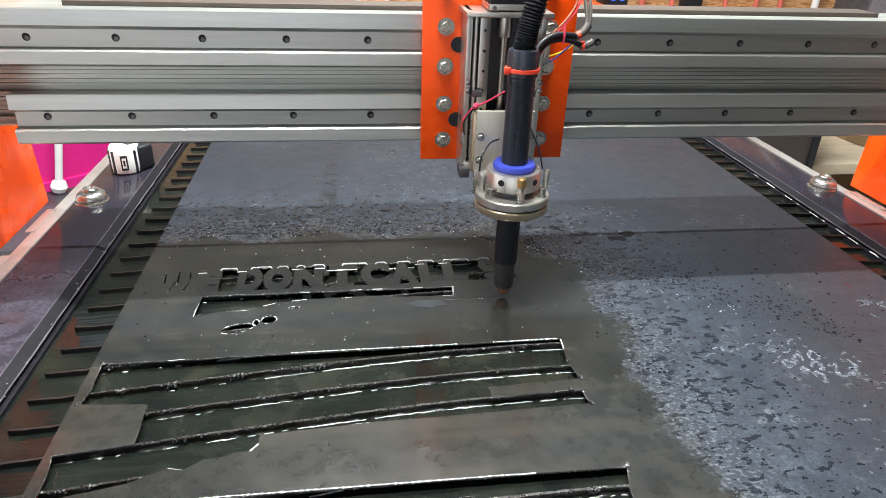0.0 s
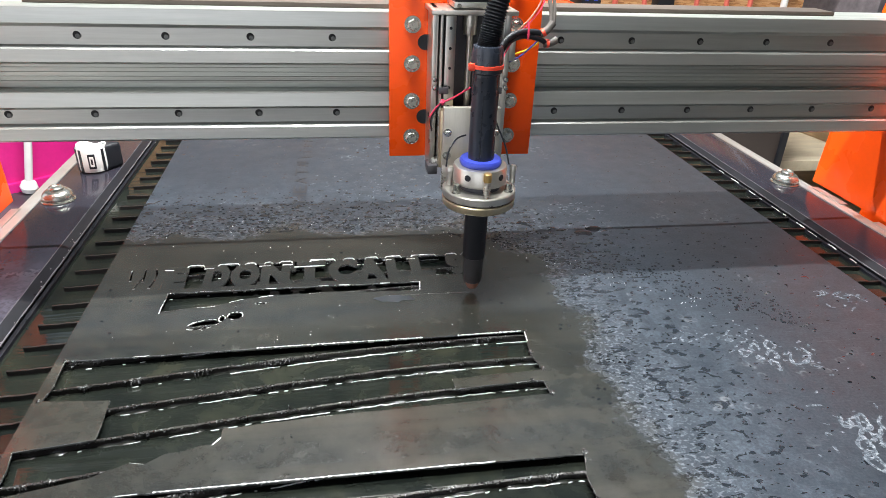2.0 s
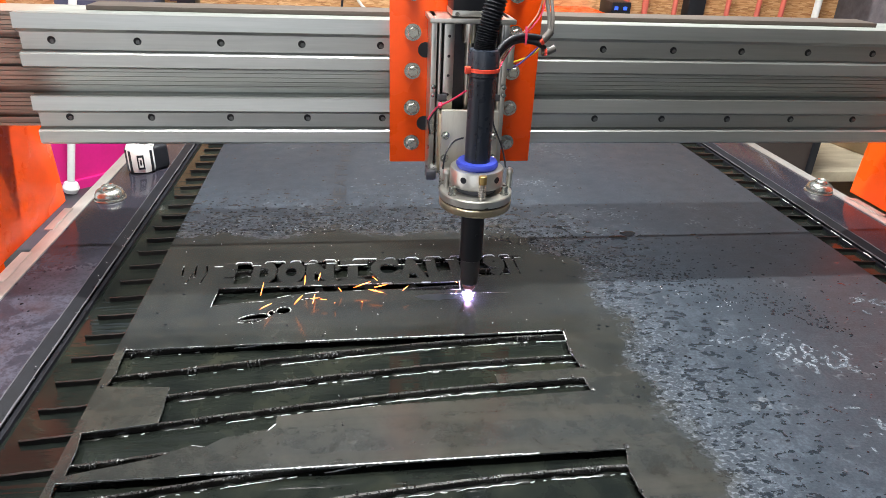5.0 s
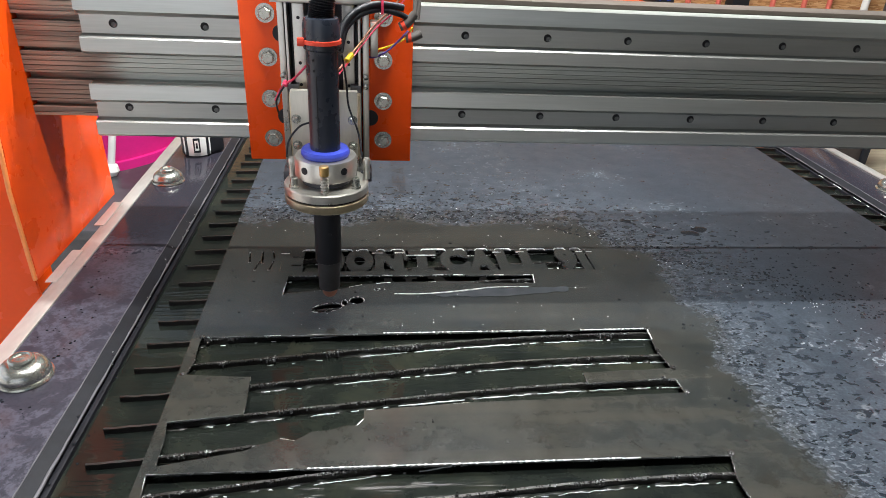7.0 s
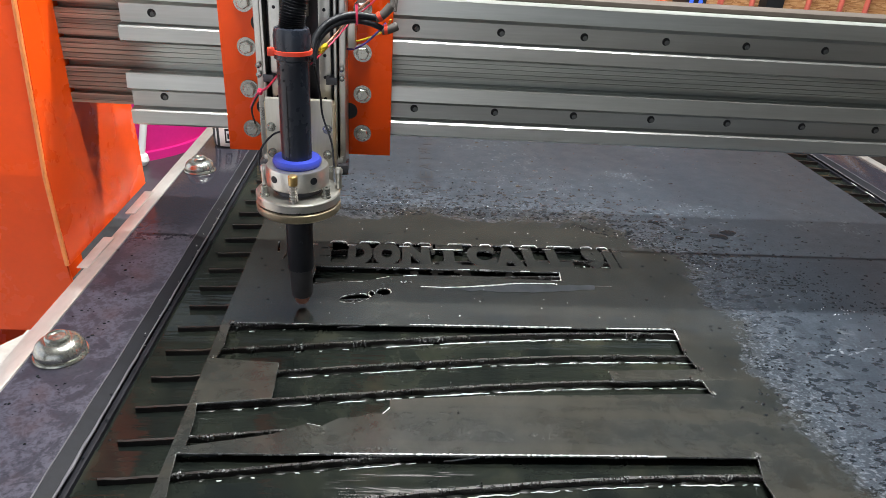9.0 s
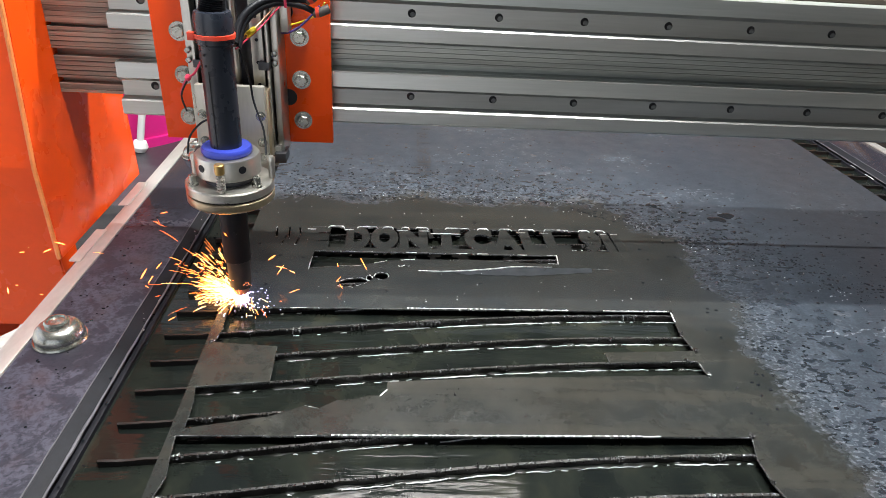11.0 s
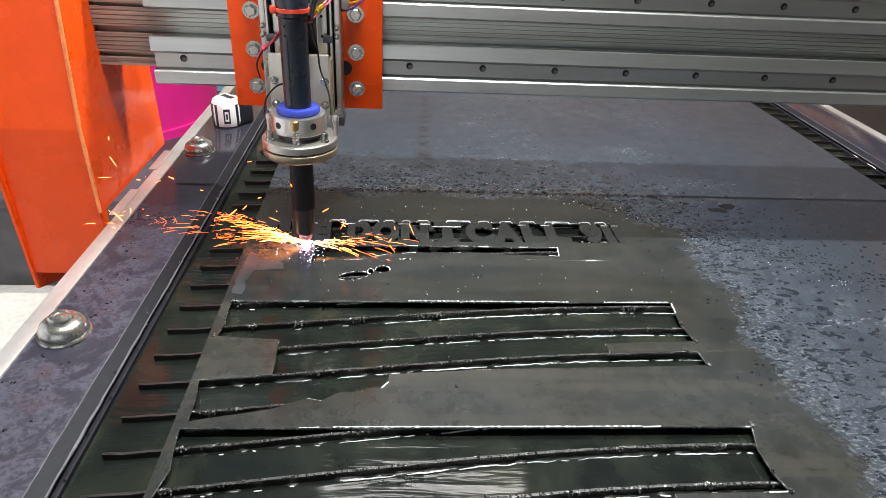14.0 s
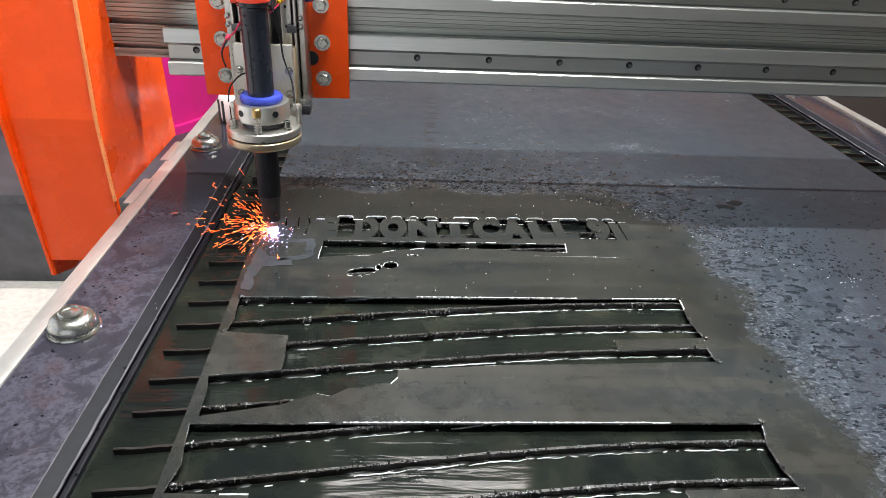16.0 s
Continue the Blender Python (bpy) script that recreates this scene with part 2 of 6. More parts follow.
    wetc = mix(m, ramp(m, noise_tex(m, v, 26, 5, 0.65), [(0.40, grey(0)), (0.72, grey(0.55))]), wetc, (0.064, 0.065, 0.052))
    wetc = mix(m, ramp(m, noise_tex(m, v, 3.0, 4, 0.6), [(0.44, grey(0)), (0.70, grey(0.5))]), wetc, (0.046, 0.042, 0.029))
    wetc = mix(m, ramp(m, noise_tex(m, v, 60, 4, 0.6), [(0.50, grey(0)), (0.72, grey(0.5))]), wetc, (0.016, 0.018, 0.016))
    roll = noise_tex(m, coords(m, (1.2, 26, 1), 0.03), 1.0, 4, 0.55)
    wetc = mix(m, ramp(m, roll, [(0.48, grey(0)), (0.66, grey(0.45))]), wetc, (0.070, 0.066, 0.050))
    wetc = mix(m, ramp(m, noise_tex(m, v, 13, 6, 0.7, 0.8), [(0.54, grey(0)), (0.66, grey(0.5))]), wetc, (0.022, 0.019, 0.013))
    wetc = mix(m, ramp(m, grit, [(0.45, grey(0)), (0.75, grey(0.16))]), wetc, (0.105, 0.103, 0.088))
    wetc = mix(m, 1.0, wetc, (0.76, 0.735, 0.775), "MULTIPLY")
    col = mix(m, calc(m, "SUBTRACT", 1.0, dry), mix(m, calc(m, "MULTIPLY", drops, 0.85), dryc, (0.012, 0.016, 0.022)), wetc)
    # frosty deposit between the spots, thickest a hand's width outside the wet patch
    belt = calc(m, "MULTIPLY", smooth(m, edge, 0.0, 0.06), calc(m, "SUBTRACT", 1.0, smooth(m, edge, 0.10, 0.34)))
    frost = ramp(m, noise_tex(m, v, 30, 5, 0.72, 0.5), [(0.46, grey(0)), (0.60, grey(1))])
    speck = ramp(m, noise_tex(m, v, 230, 3, 0.7), [(0.40, grey(0.25)), (0.60, grey(1))])
    frosty = calc(m, "MULTIPLY", calc(m, "MULTIPLY", belt, frost), calc(m, "MULTIPLY", speck, calc(m, "SUBTRACT", 1.0, drops)))
    frosty = calc(m, "MULTIPLY", frosty, calc(m, "MULTIPLY_ADD", side, -0.7, 1.0))
    col = mix(m, calc(m, "MULTIPLY", frosty, 0.46), col, (0.085, 0.102, 0.127))
    # pale foam flecks along the drying edge
    lace = calc(m, "MULTIPLY", smooth(m, edge, -0.015, 0.01), calc(m, "SUBTRACT", 1.0, smooth(m, edge, 0.02, 0.13)))
    fleck = ramp(m, noise_tex(m, coords(m, (1, 1.5, 1)), 150, 3, 0.65), [(0.52, grey(0)), (0.62, grey(1))])
    col = mix(m, calc(m, "MULTIPLY", calc(m, "MULTIPLY", lace, fleck), 0.62), col, (0.16, 0.175, 0.20))
    col = mix(m, calc(m, "MULTIPLY", chalk, 0.16), col, (0.55, 0.57, 0.60))
    put(m, Specular_IOR_Level=calc(m, "MULTIPLY_ADD", wet, 0.45, 0.15))
    put(m, Base_Color=col)
    r = calc(m, "MULTIPLY_ADD", calc(m, "SUBTRACT", 1.0, wet), 0.26, 0.15)
    put(m, Roughness=calc(m, "ADD", r, calc(m, "MULTIPLY_ADD", noise_tex(m, v, 24, 6, 0.68), 0.30, -0.13)))
    bump(m, calc(m, "ADD", calc(m, "MULTIPLY", calc(m, "MULTIPLY", drops, dry), 0.6), calc(m, "MULTIPLY", calc(m, "ADD", fine, grit), 0.14)), 0.2, 0.001)
    return m


def rim_material():
    """Dark violet-black paint with pale drying blotches."""
    m = material("rim_paint", (0.03, 0.027, 0.034), 0.28)
    v = coords(m)
    a = noise_tex(m, v, 170, 4, 0.65, 0.4)
    n, l, b = nodes_of(m)
    sep = n.new("ShaderNodeSeparateXYZ")
    l.new(v, sep.inputs[0])
    along = calc(m, "ADD", sep.outputs[1], calc(m, "MULTIPLY_ADD", noise_tex(m, v, 8, 4), 0.5, -0.25))
    k = calc(m, "SUBTRACT", 1.0, smooth(m, along, 0.05, 0.42))
    # only the side by the cutting is splashed
    k = calc(m, "MULTIPLY", k, calc(m, "SUBTRACT", 1.0, smooth(m, sep.outputs[0], 0.3, 0.9)))
    spots = ramp(m, a, [(0.34, grey(0)), (0.56, grey(1))])
    # wet islands with crisp outlines, and a rusty bloom here and there
    wet = ramp(m, noise_tex(m, v, 22, 5, 0.66, 0.7), [(0.52, grey(1)), (0.56, grey(0.22))])
    f = calc(m, "MULTIPLY", calc(m, "MULTIPLY", spots, k), wet)
    rusty = ramp(m, noise_tex(m, v, 16, 4, 0.6), [(0.55, grey(0)), (0.75, grey(0.6))])
    put(m, Base_Color=mix(m, rusty, mix(m, f, (0.019, 0.018, 0.025), (0.055, 0.052, 0.070)), (0.050, 0.030, 0.031)))
    nodes_of(m)[2].inputs["Specular IOR Level"].default_value = 0.18
    put(m, Roughness=calc(m, "MULTIPLY_ADD", k, 0.22, calc(m, "MULTIPLY_ADD", f, 0.10, 0.12)))
    bump(m, a, 0.15, 0.001)
    return m


def water_material():
    m = material("murky_water", (0.010, 0.012, 0.010), 0.06)
    put(m, Base_Color=ramp(m, noise_tex(m, coords(m), 11, 5, 0.62, 0.5), [(0.38, (0.0060, 0.0075, 0.0068)), (0.55, (0.011, 0.013, 0.0105)), (0.72, (0.022, 0.023, 0.016))]))
    m.node_tree.nodes["Principled BSDF"].inputs["IOR"].default_value = 1.33
    v = coords(m, (0.45, 5.0, 1))
    bump(m, noise_tex(m, v, 14, 3, 0.5, 0.6), 0.11, 0.004)
    return m


def crust_material():
    """Black slag with bare grains, paled so the colour carries their glints."""
    m = material("slag_crust", (0.03, 0.03, 0.03), 0.2, 0.4)
    v = coords(m)
    a = noise_tex(m, v, 420, 3, 0.6)
    put(m, Base_Color=ramp(m, a, [(0.46, grey(0.010)), (0.58, grey(0.10)), (0.70, grey(0.50))]))
    bump(m, noise_tex(m, v, 300, 3), 0.8, 0.0015)
    return m


def chalk_material():
    """Broken white deposit that lets the mill scale show between its grains."""
    m = material("chalky_deposit", (0.3, 0.3, 0.3), 0.8)
    v = coords(m)
    a = noise_tex(m, v, 210, 4, 0.7)
    put(m, Base_Color=ramp(m, a, [(0.40, (0.028, 0.037, 0.050)), (0.54, (0.085, 0.098, 0.118)), (0.72, (0.26, 0.28, 0.30))]))
    return m


def clinging_material():
    m = material("clinging_water", (0.010, 0.011, 0.009), 0.24)
    m.node_tree.nodes["Principled BSDF"].inputs["IOR"].default_value = 1.33
    return m


def osb_material():
    """Pressed strand board: short overlapping pale and brown flakes."""
    m = material("strand_board", (0.5, 0.3, 0.14), 0.7)
    n, l, b = nodes_of(m)
    cols = []
    for k, (turn, sc) in enumerate(((0.3, 44), (1.3, 38), (-0.6, 52))):
        tc = n.new("ShaderNodeTexCoord")
        mp = n.new("ShaderNodeMapping")
        mp.inputs["Rotation"].default_value = (0, turn, 0)
        mp.inputs["Scale"].default_value = (1, 1, 6.0)
        l.new(tc.outputs["Object"], mp.inputs[0])
        vo = n.new("ShaderNodeTexVoronoi")
        vo.inputs["Scale"].default_value = sc * 0.6
        l.new(mp.outputs[0], vo.inputs["Vector"])
        s = n.new("ShaderNodeSeparateColor")
        l.new(vo.outputs["Color"], s.inputs[0])
        cols.append((s.outputs[0], ramp(m, s.outputs[1], [(0.0, (0.33, 0.14, 0.05)), (0.5, (0.52, 0.26, 0.10)), (1.0, (0.66, 0.40, 0.20))])))
    c = mix(m, ramp(m, cols[0][0], [(0.45, grey(0)), (0.5, grey(1))]), cols[0][1], cols[1][1])
    c = mix(m, ramp(m, cols[2][0], [(0.5, grey(0)), (0.55, grey(1))]), c, cols[2][1])
    put(m, Base_Color=c)
    return m


def concrete_material():
    m = material("concrete", (0.4, 0.38, 0.35), 0.75)
    v = coords(m)
    a = noise_tex(m, v, 3, 6, 0.6)
    f = noise_tex(m, v, 60, 4)
    c = mix(m, ramp(m, a, [(0.3, grey(0)), (0.7, grey(1))]), (0.30, 0.27, 0.23), (0.47, 0.44, 0.40))
    put(m, Base_Color=mix(m, 0.2, c, ramp(m, f, [(0.3, grey(0.2)), (0.7, grey(0.6))])))
    bump(m, f, 0.2, 0.002)
    return m


DROSS, CLING, CHALK = crust_material(), clinging_material(), chalk_material()
PLATE, RIM, WATER, OSB, CONCRETE = plate_material(), rim_material(), water_material(), osb_material(), concrete_material()
# unseen ceiling, kept dark to hold down the fill light
ROOFING = worn("dark_unseen_ceiling", (0.15, 0.14, 0.125), 0.75, 0.0, 0.3, 5)
PLASTER = worn("grey_wall_paint", (0.12, 0.11, 0.095), 0.8, 0.0, 0.12, 2)

# ---------------------------------------------------------------- mesh helpers


def finish(bm, name, mat, smoothed=False):
    bmesh.ops.recalc_face_normals(bm, faces=bm.faces)
    me = bpy.data.meshes.new(name)
    bm.to_mesh(me)
    bm.free()
    me.materials.append(mat)
    if smoothed:
        for p in me.polygons:
            p.use_smooth = True
        me.set_sharp_from_angle(angle=radians(38))
    return me


def part(name, bm, mat, parent=None, label="", smoothed=True):
    ob = new(name, bm if isinstance(bm, bpy.types.Mesh) else finish(bm, name, mat, smoothed))
    if parent is not None:
        ob.parent = parent
    if label:
        ob["label"] = label
    return ob


def thing(name, label, category, at=(0, 0, 0), group="", kind=""):
    ob = new(name)
    ob.empty_display_size = 0.05
    ob.location = at
    return tagged(ob, label, category, group, kind)


def box(bm, lo, hi, bevel=0.0, seg=2):
    vs = bmesh.ops.create_cube(bm, size=1.0)["verts"]
    lo, hi = Vector(lo), Vector(hi)
    for v in vs:
        v.co = Vector([lo[i] + (v.co[i] + 0.5) * (hi[i] - lo[i]) for i in range(3)])
    if bevel:
        es = list({e for v in vs for e in v.link_edges})
        bmesh.ops.bevel(bm, geom=es, offset=bevel, segments=seg, affect="EDGES", profile=0.6)
    return bm


def boxed(lo, hi, bevel=0.0, seg=2):
    return box(bmesh.new(), lo, hi, bevel, seg)


def lathe(bm, prof, at=(0, 0, 0), seg=40, axis="z"):
    """A body turned from (radius, height) pairs."""
    rings = []
    for r, h in prof:
        ring = []
        for k in range(seg):
            a = 2 * math.pi * k / seg
            p = (r * math.cos(a), r * math.sin(a), h)
            if axis == "y":
                p = (p[0], -p[2], p[1])
            elif axis == "x":
                p = (p[2], p[0], p[1])
            ring.append(bm.verts.new(Vector(at) + Vector(p)))
        rings.append(ring)
    for a, b in zip(rings, rings[1:]):
        for k in range(seg):
            bm.faces.new((a[k], a[(k + 1) % seg], b[(k + 1) % seg], b[k]))
    bm.faces.new(rings[0][::-1])
    bm.faces.new(rings[-1])
    return bm


def turned(prof, at=(0, 0, 0), seg=40, axis="z"):
    return lathe(bmesh.new(), prof, at, seg, axis)


def prism_x(bm, prof, x0, x1):
    """A (y, z) outline drawn out along x."""
    a = [bm.verts.new((x0, y, z)) for y, z in prof]
    b = [bm.verts.new((x1, y, z)) for y, z in prof]
    n = len(prof)
    for i in range(n):
        bm.faces.new((a[i], a[(i + 1) % n], b[(i + 1) % n], b[i]))
    bm.faces.new(a[::-1])
    bm.faces.new(b)
    return bm


def prism_y(bm, prof, y0, y1):
    a = [bm.verts.new((x, y0, z)) for x, z in prof]
    b = [bm.verts.new((x, y1, z)) for x, z in prof]
    n = len(prof)
    for i in range(n):
        bm.faces.new((a[i], a[(i + 1) % n], b[(i + 1) % n], b[i]))
    bm.faces.new(a[::-1])
    bm.faces.new(b)
    return bm


def curve_points(pts, steps=8):
    """A smooth line through the given points."""
    pts = [Vector(p) for p in pts]
    out = []
    for i in range(len(pts) - 1):
        p0, p1, p2, p3 = pts[max(i - 1, 0)], pts[i], pts[i + 1], pts[min(i + 2, len(pts) - 1)]
        for s in range(steps):
            t = s / steps
            out.append(0.5 * ((2 * p1) + (p2 - p0) * t + (2 * p0 - 5 * p1 + 4 * p2 - p3) * t * t + (3 * p1 - p0 - 3 * p2 + p3) * t ** 3))
    out.append(pts[-1])
    return out


def tube(bm, pts, radius, seg=10, steps=8, radii=None):
    line = curve_points(pts, steps) if steps > 1 else [Vector(p) for p in pts]
    rings, side = [], None
    for i, p in enumerate(line):
        d = (line[min(i + 1, len(line) - 1)] - line[max(i - 1, 0)]).normalized()
        if side is None:
            side = d.orthogonal().normalized()
        side = (side - d * side.dot(d)).normalized()
        up = d.cross(side)
        r = radius if radii is None else radii(i / (len(line) - 1))
        rings.append([bm.verts.new(p + r * (math.cos(a) * side + math.sin(a) * up)) for a in [2 * math.pi * k / seg for k in range(seg)]])
    for a, b in zip(rings, rings[1:]):
        for k in range(seg):
            bm.faces.new((a[k], a[(k + 1) % seg], b[(k + 1) % seg], b[k]))
    bm.faces.new(rings[0][::-1])
    bm.faces.new(rings[-1])
    return bm


def hexhead(bm, at, r, h, axis="y"):
    return lathe(bm, [(r * 0.98, 0), (r, h * 0.1), (r, h * 0.85), (r * 0.86, h)], at, 6, axis)

# ---------------------------------------------------------------- the room
FLOOR = -0.80
CEIL = 3.0


def setting(name, bm, mat, label):
    return tagged(part(name, bm, mat, None, "", False), label, name.split("_")[0], "", "structure")


def build_room():
    setting("floor", boxed((-9, -9, FLOOR - 0.1), (9, 9, FLOOR)), CONCRETE, "pale dusty concrete workshop floor")
    # ceiling out of view; its opening is added for the overhead fill
    bm = boxed((-3.1, -4.0, CEIL), (4.3, 0.4, CEIL + 0.1))
    box(bm, (-3.1, 2.7, CEIL), (4.3, 2.9, CEIL + 0.1))
    box(bm, (-3.1, 0.4, CEIL), (-1.1, 2.7, CEIL + 0.1))
    box(bm, (2.6, 0.4, CEIL), (4.3, 2.7, CEIL + 0.1))
    for y in (0.88, 1.25, 1.95):
        box(bm, (-1.1, y - 0.05, CEIL), (2.6, y + 0.05, CEIL + 0.1))
    setting("ceiling", bm, ROOFING, "dull grey ceiling out of view, with an opening added for overhead fill light")
    setting("wall_north", boxed((-3.1, 2.75, FLOOR), (4.3, 2.9, 0.85)), OSB, "workshop wall lined with raw strand board")
    bm = boxed((-3.1, 2.76, 0.85), (4.3, 2.9, 1.70))
    box(bm, (-3.1, 2.76, 2.60), (4.3, 2.9, CEIL))
    box(bm, (-3.1, 2.76, 1.70), (-1.95, 2.9, 2.60))
    box(bm, (4.17, 2.76, 1.70), (4.3, 2.9, 2.60))
    setting("wall_north_upper", bm, PLASTER, "grey wall above the boards with a high window strip")
    for k in range(6):
        x = -1.95 + 1.02 * (k + 0.5)
        w = tagged(new("window_%d" % (k + 1)), "high workshop window in a white frame", "window", "high windows", "structure")
        w.location = (x, 2.83, 2.15)
        bm = boxed((-0.51, -0.03, -0.45), (-0.49, 0.03, 0.45))
        box(bm, (0.49, -0.03, -0.45), (0.51, 0.03, 0.45))
        box(bm, (-0.49, -0.03, -0.45), (0.49, 0.03, -0.41))
        box(bm, (-0.49, -0.03, 0.41), (0.49, 0.03, 0.45))
        part("window_frame", bm, WHITEP, w, "", False)
    setting("wall_east", boxed((4.2, -4.0, FLOOR), (4.3, 2.75, CEIL)), PLASTER, "plain grey workshop wall")
    bm = boxed((-3.1, 2.3, FLOOR), (-3.0, 2.75, CEIL))
    box(bm, (-3.1, -4.0, FLOOR), (-3.0, -2.6, CEIL))
    box(bm, (-3.1, -2.6, 2.55), (-3.0, 2.3, CEIL))
    setting("wall_west", bm, PLASTER, "plain grey workshop wall with an open doorway")
    bm = boxed((-3.0, -4.0, FLOOR), (-2.9, -3.9, CEIL))
    box(bm, (2.5, -4.0, FLOOR), (4.2, -3.9, CEIL))
    box(bm, (-2.9, -4.0, 2.4), (2.5, -3.9, CEIL))
    setting("wall_south", bm, PLASTER, "plain grey workshop wall with an open doorway")


def tube_lamp(at, glow):
    t = thing("tube_lamp", "white twin-tube ceiling lamp, switched on", "ceiling lamp", at, "ceiling lamps")
    part("housing", boxed((-0.66, -0.09, 0.02), (0.66, 0.09, 0.07), 0.008), WHITEP, t)
    for s in (-0.045, 0.045):
        part("tube", turned([(0.013, -0.61), (0.013, 0.61)], (0, s, 0), 14, "x"), glow, t, "glowing lamp tube")
    for s in (-0.62, 0.62):
        part("end_cap", boxed((s - 0.012, -0.07, -0.018), (s + 0.012, 0.07, 0.02), 0.003), WHITEP, t)
    for s in (-0.5, 0.5):
        part("hanger", boxed((s - 0.006, -0.006, 0.07), (s + 0.006, 0.006, CEIL - at[2])), ZINC, t)
    return t


build_room()
tube_lamp((0.70, 0.88, 2.28), TUBE)
tube_lamp((1.80, 1.25, 2.7), TUBE)
tube_lamp((0.40, 1.95, 2.7), TUBE_FAR)
tube_lamp((0.30, -0.095, 2.28), TUBE)

# ---------------------------------------------------------------- the cutting table
TABLE_Y0, TABLE_Y1 = -0.85, 2.0
WATER_Z = -0.0120


def build_table():
    t = thing("cutting_table", "dark painted steel water table with silver edge strips", "cutting table", (0, 0, 0))
    for side, (a, b, c_, d, e) in (("l", (-0.231, -0.207, -0.105, -0.0885, -0.0835)), ("r", (1.421, 1.397, 1.299, 1.2805, 1.2755))):
        def span(p, q, z0, z1, bev=0.0):
            lo, hi = min(p, q), max(p, q)
            return boxed((lo, TABLE_Y0, z0), (hi, TABLE_Y1, z1), bev)
        part("edge_strip", span(a, b, -0.06, 0.006, 0.002), STRIP, t, "bare steel rail strip along the table edge")
        part("rim_plate", span(b, c_, -0.05, 0.004, 0.0015), RIM, t, "dark violet-black rim with drying water spots")
        bm = prism_y(bmesh.new(), [(c_, 0.0035), (d, -0.003), (d, -0.06), (c_, -0.06)], TABLE_Y0, TABLE_Y1)
        part("inner_band", bm, RUBBER, t, "smooth black sloping inner band", False)
        n = 240
        pts = [(d + (e - d) * 0.15 + 0.0011 * noise.noise((k * 0.45, d * 9, 2)), TABLE_Y0 + (TABLE_Y1 - TABLE_Y0) * k / n, -0.0012) for k in range(n + 1)]
        bm = tube(bmesh.new(), pts, 0.0016, 6, 1, lambda f: 0.0013 + 0.0009 * noise.noise((f * 90, d * 5, 7)))
        part("lip", bm, LIPM, t, "thin worn and dented steel lip")
        pts = [(c_ + 0.0009 * noise.noise((k * 0.31, d * 9, 5)), TABLE_Y0 + (TABLE_Y1 - TABLE_Y0) * k / n, 0.0038) for k in range(n + 1)]
        bm = tube(bmesh.new(), pts, 0.0010, 5, 1, lambda f: 0.0006 + 0.0007 * abs(noise.noise((f * 160, d * 5, 3))))
        part("rim_edge", bm, LIPM, t, "pitted pale edge of the rim")
        part("inner_ledge", span(d + (e - d) * 0.3, d + (e - d) * 1.6, -0.06, -0.006, 0.001), RUBBER, t, "black ledge below the lip")
        part("trough_wall", span(d, e, -0.30, -0.06), DARKSTEEL, t)
        part("side_panel", span(a, b, -0.34, -0.06), DARKSTEEL, t)
    part("front_wall", boxed((-0.231, TABLE_Y0 - 0.02, -0.34), (1.43, TABLE_Y0, 0.004), 0.002), RIM, t)
    part("back_wall", boxed((-0.231, TABLE_Y1, -0.34), (1.43, TABLE_Y1 + 0.02, 0.004), 0.002), RIM, t)
    part("trough_floor", boxed((-0.230, TABLE_Y0, -0.345), (1.42, TABLE_Y1, -0.335)), DARKSTEEL, t)
    for x in (-0.185, 1.37):
        for y in (-0.78, 0.6, 1.93):
            part("leg", boxed((x - 0.04, y - 0.04, FLOOR), (x + 0.04, y + 0.04, -0.345), 0.004), DARKSTEEL, t)
    return t


def build_water():
    bm = bmesh.new()
    bmesh.ops.create_grid(bm, x_segments=2, y_segments=2, size=0.5)
    for v in bm.verts:
        v.co = Vector((-0.0865 + (v.co.x + 0.5) * 1.366, TABLE_Y0 + (v.co.y + 0.5) * (TABLE_Y1 - TABLE_Y0), WATER_Z))
    ob = part("water", bm, WATER, None, "", False)
    tagged(ob, "dark murky water filling the trough below the slats", "water", "", "structure")


def slat_y(x):
    s = max(math.sin(math.pi * min(max((x + 0.055) / 1.33, 0), 1)), 0.0)
    return 0.06 * s ** 1.25


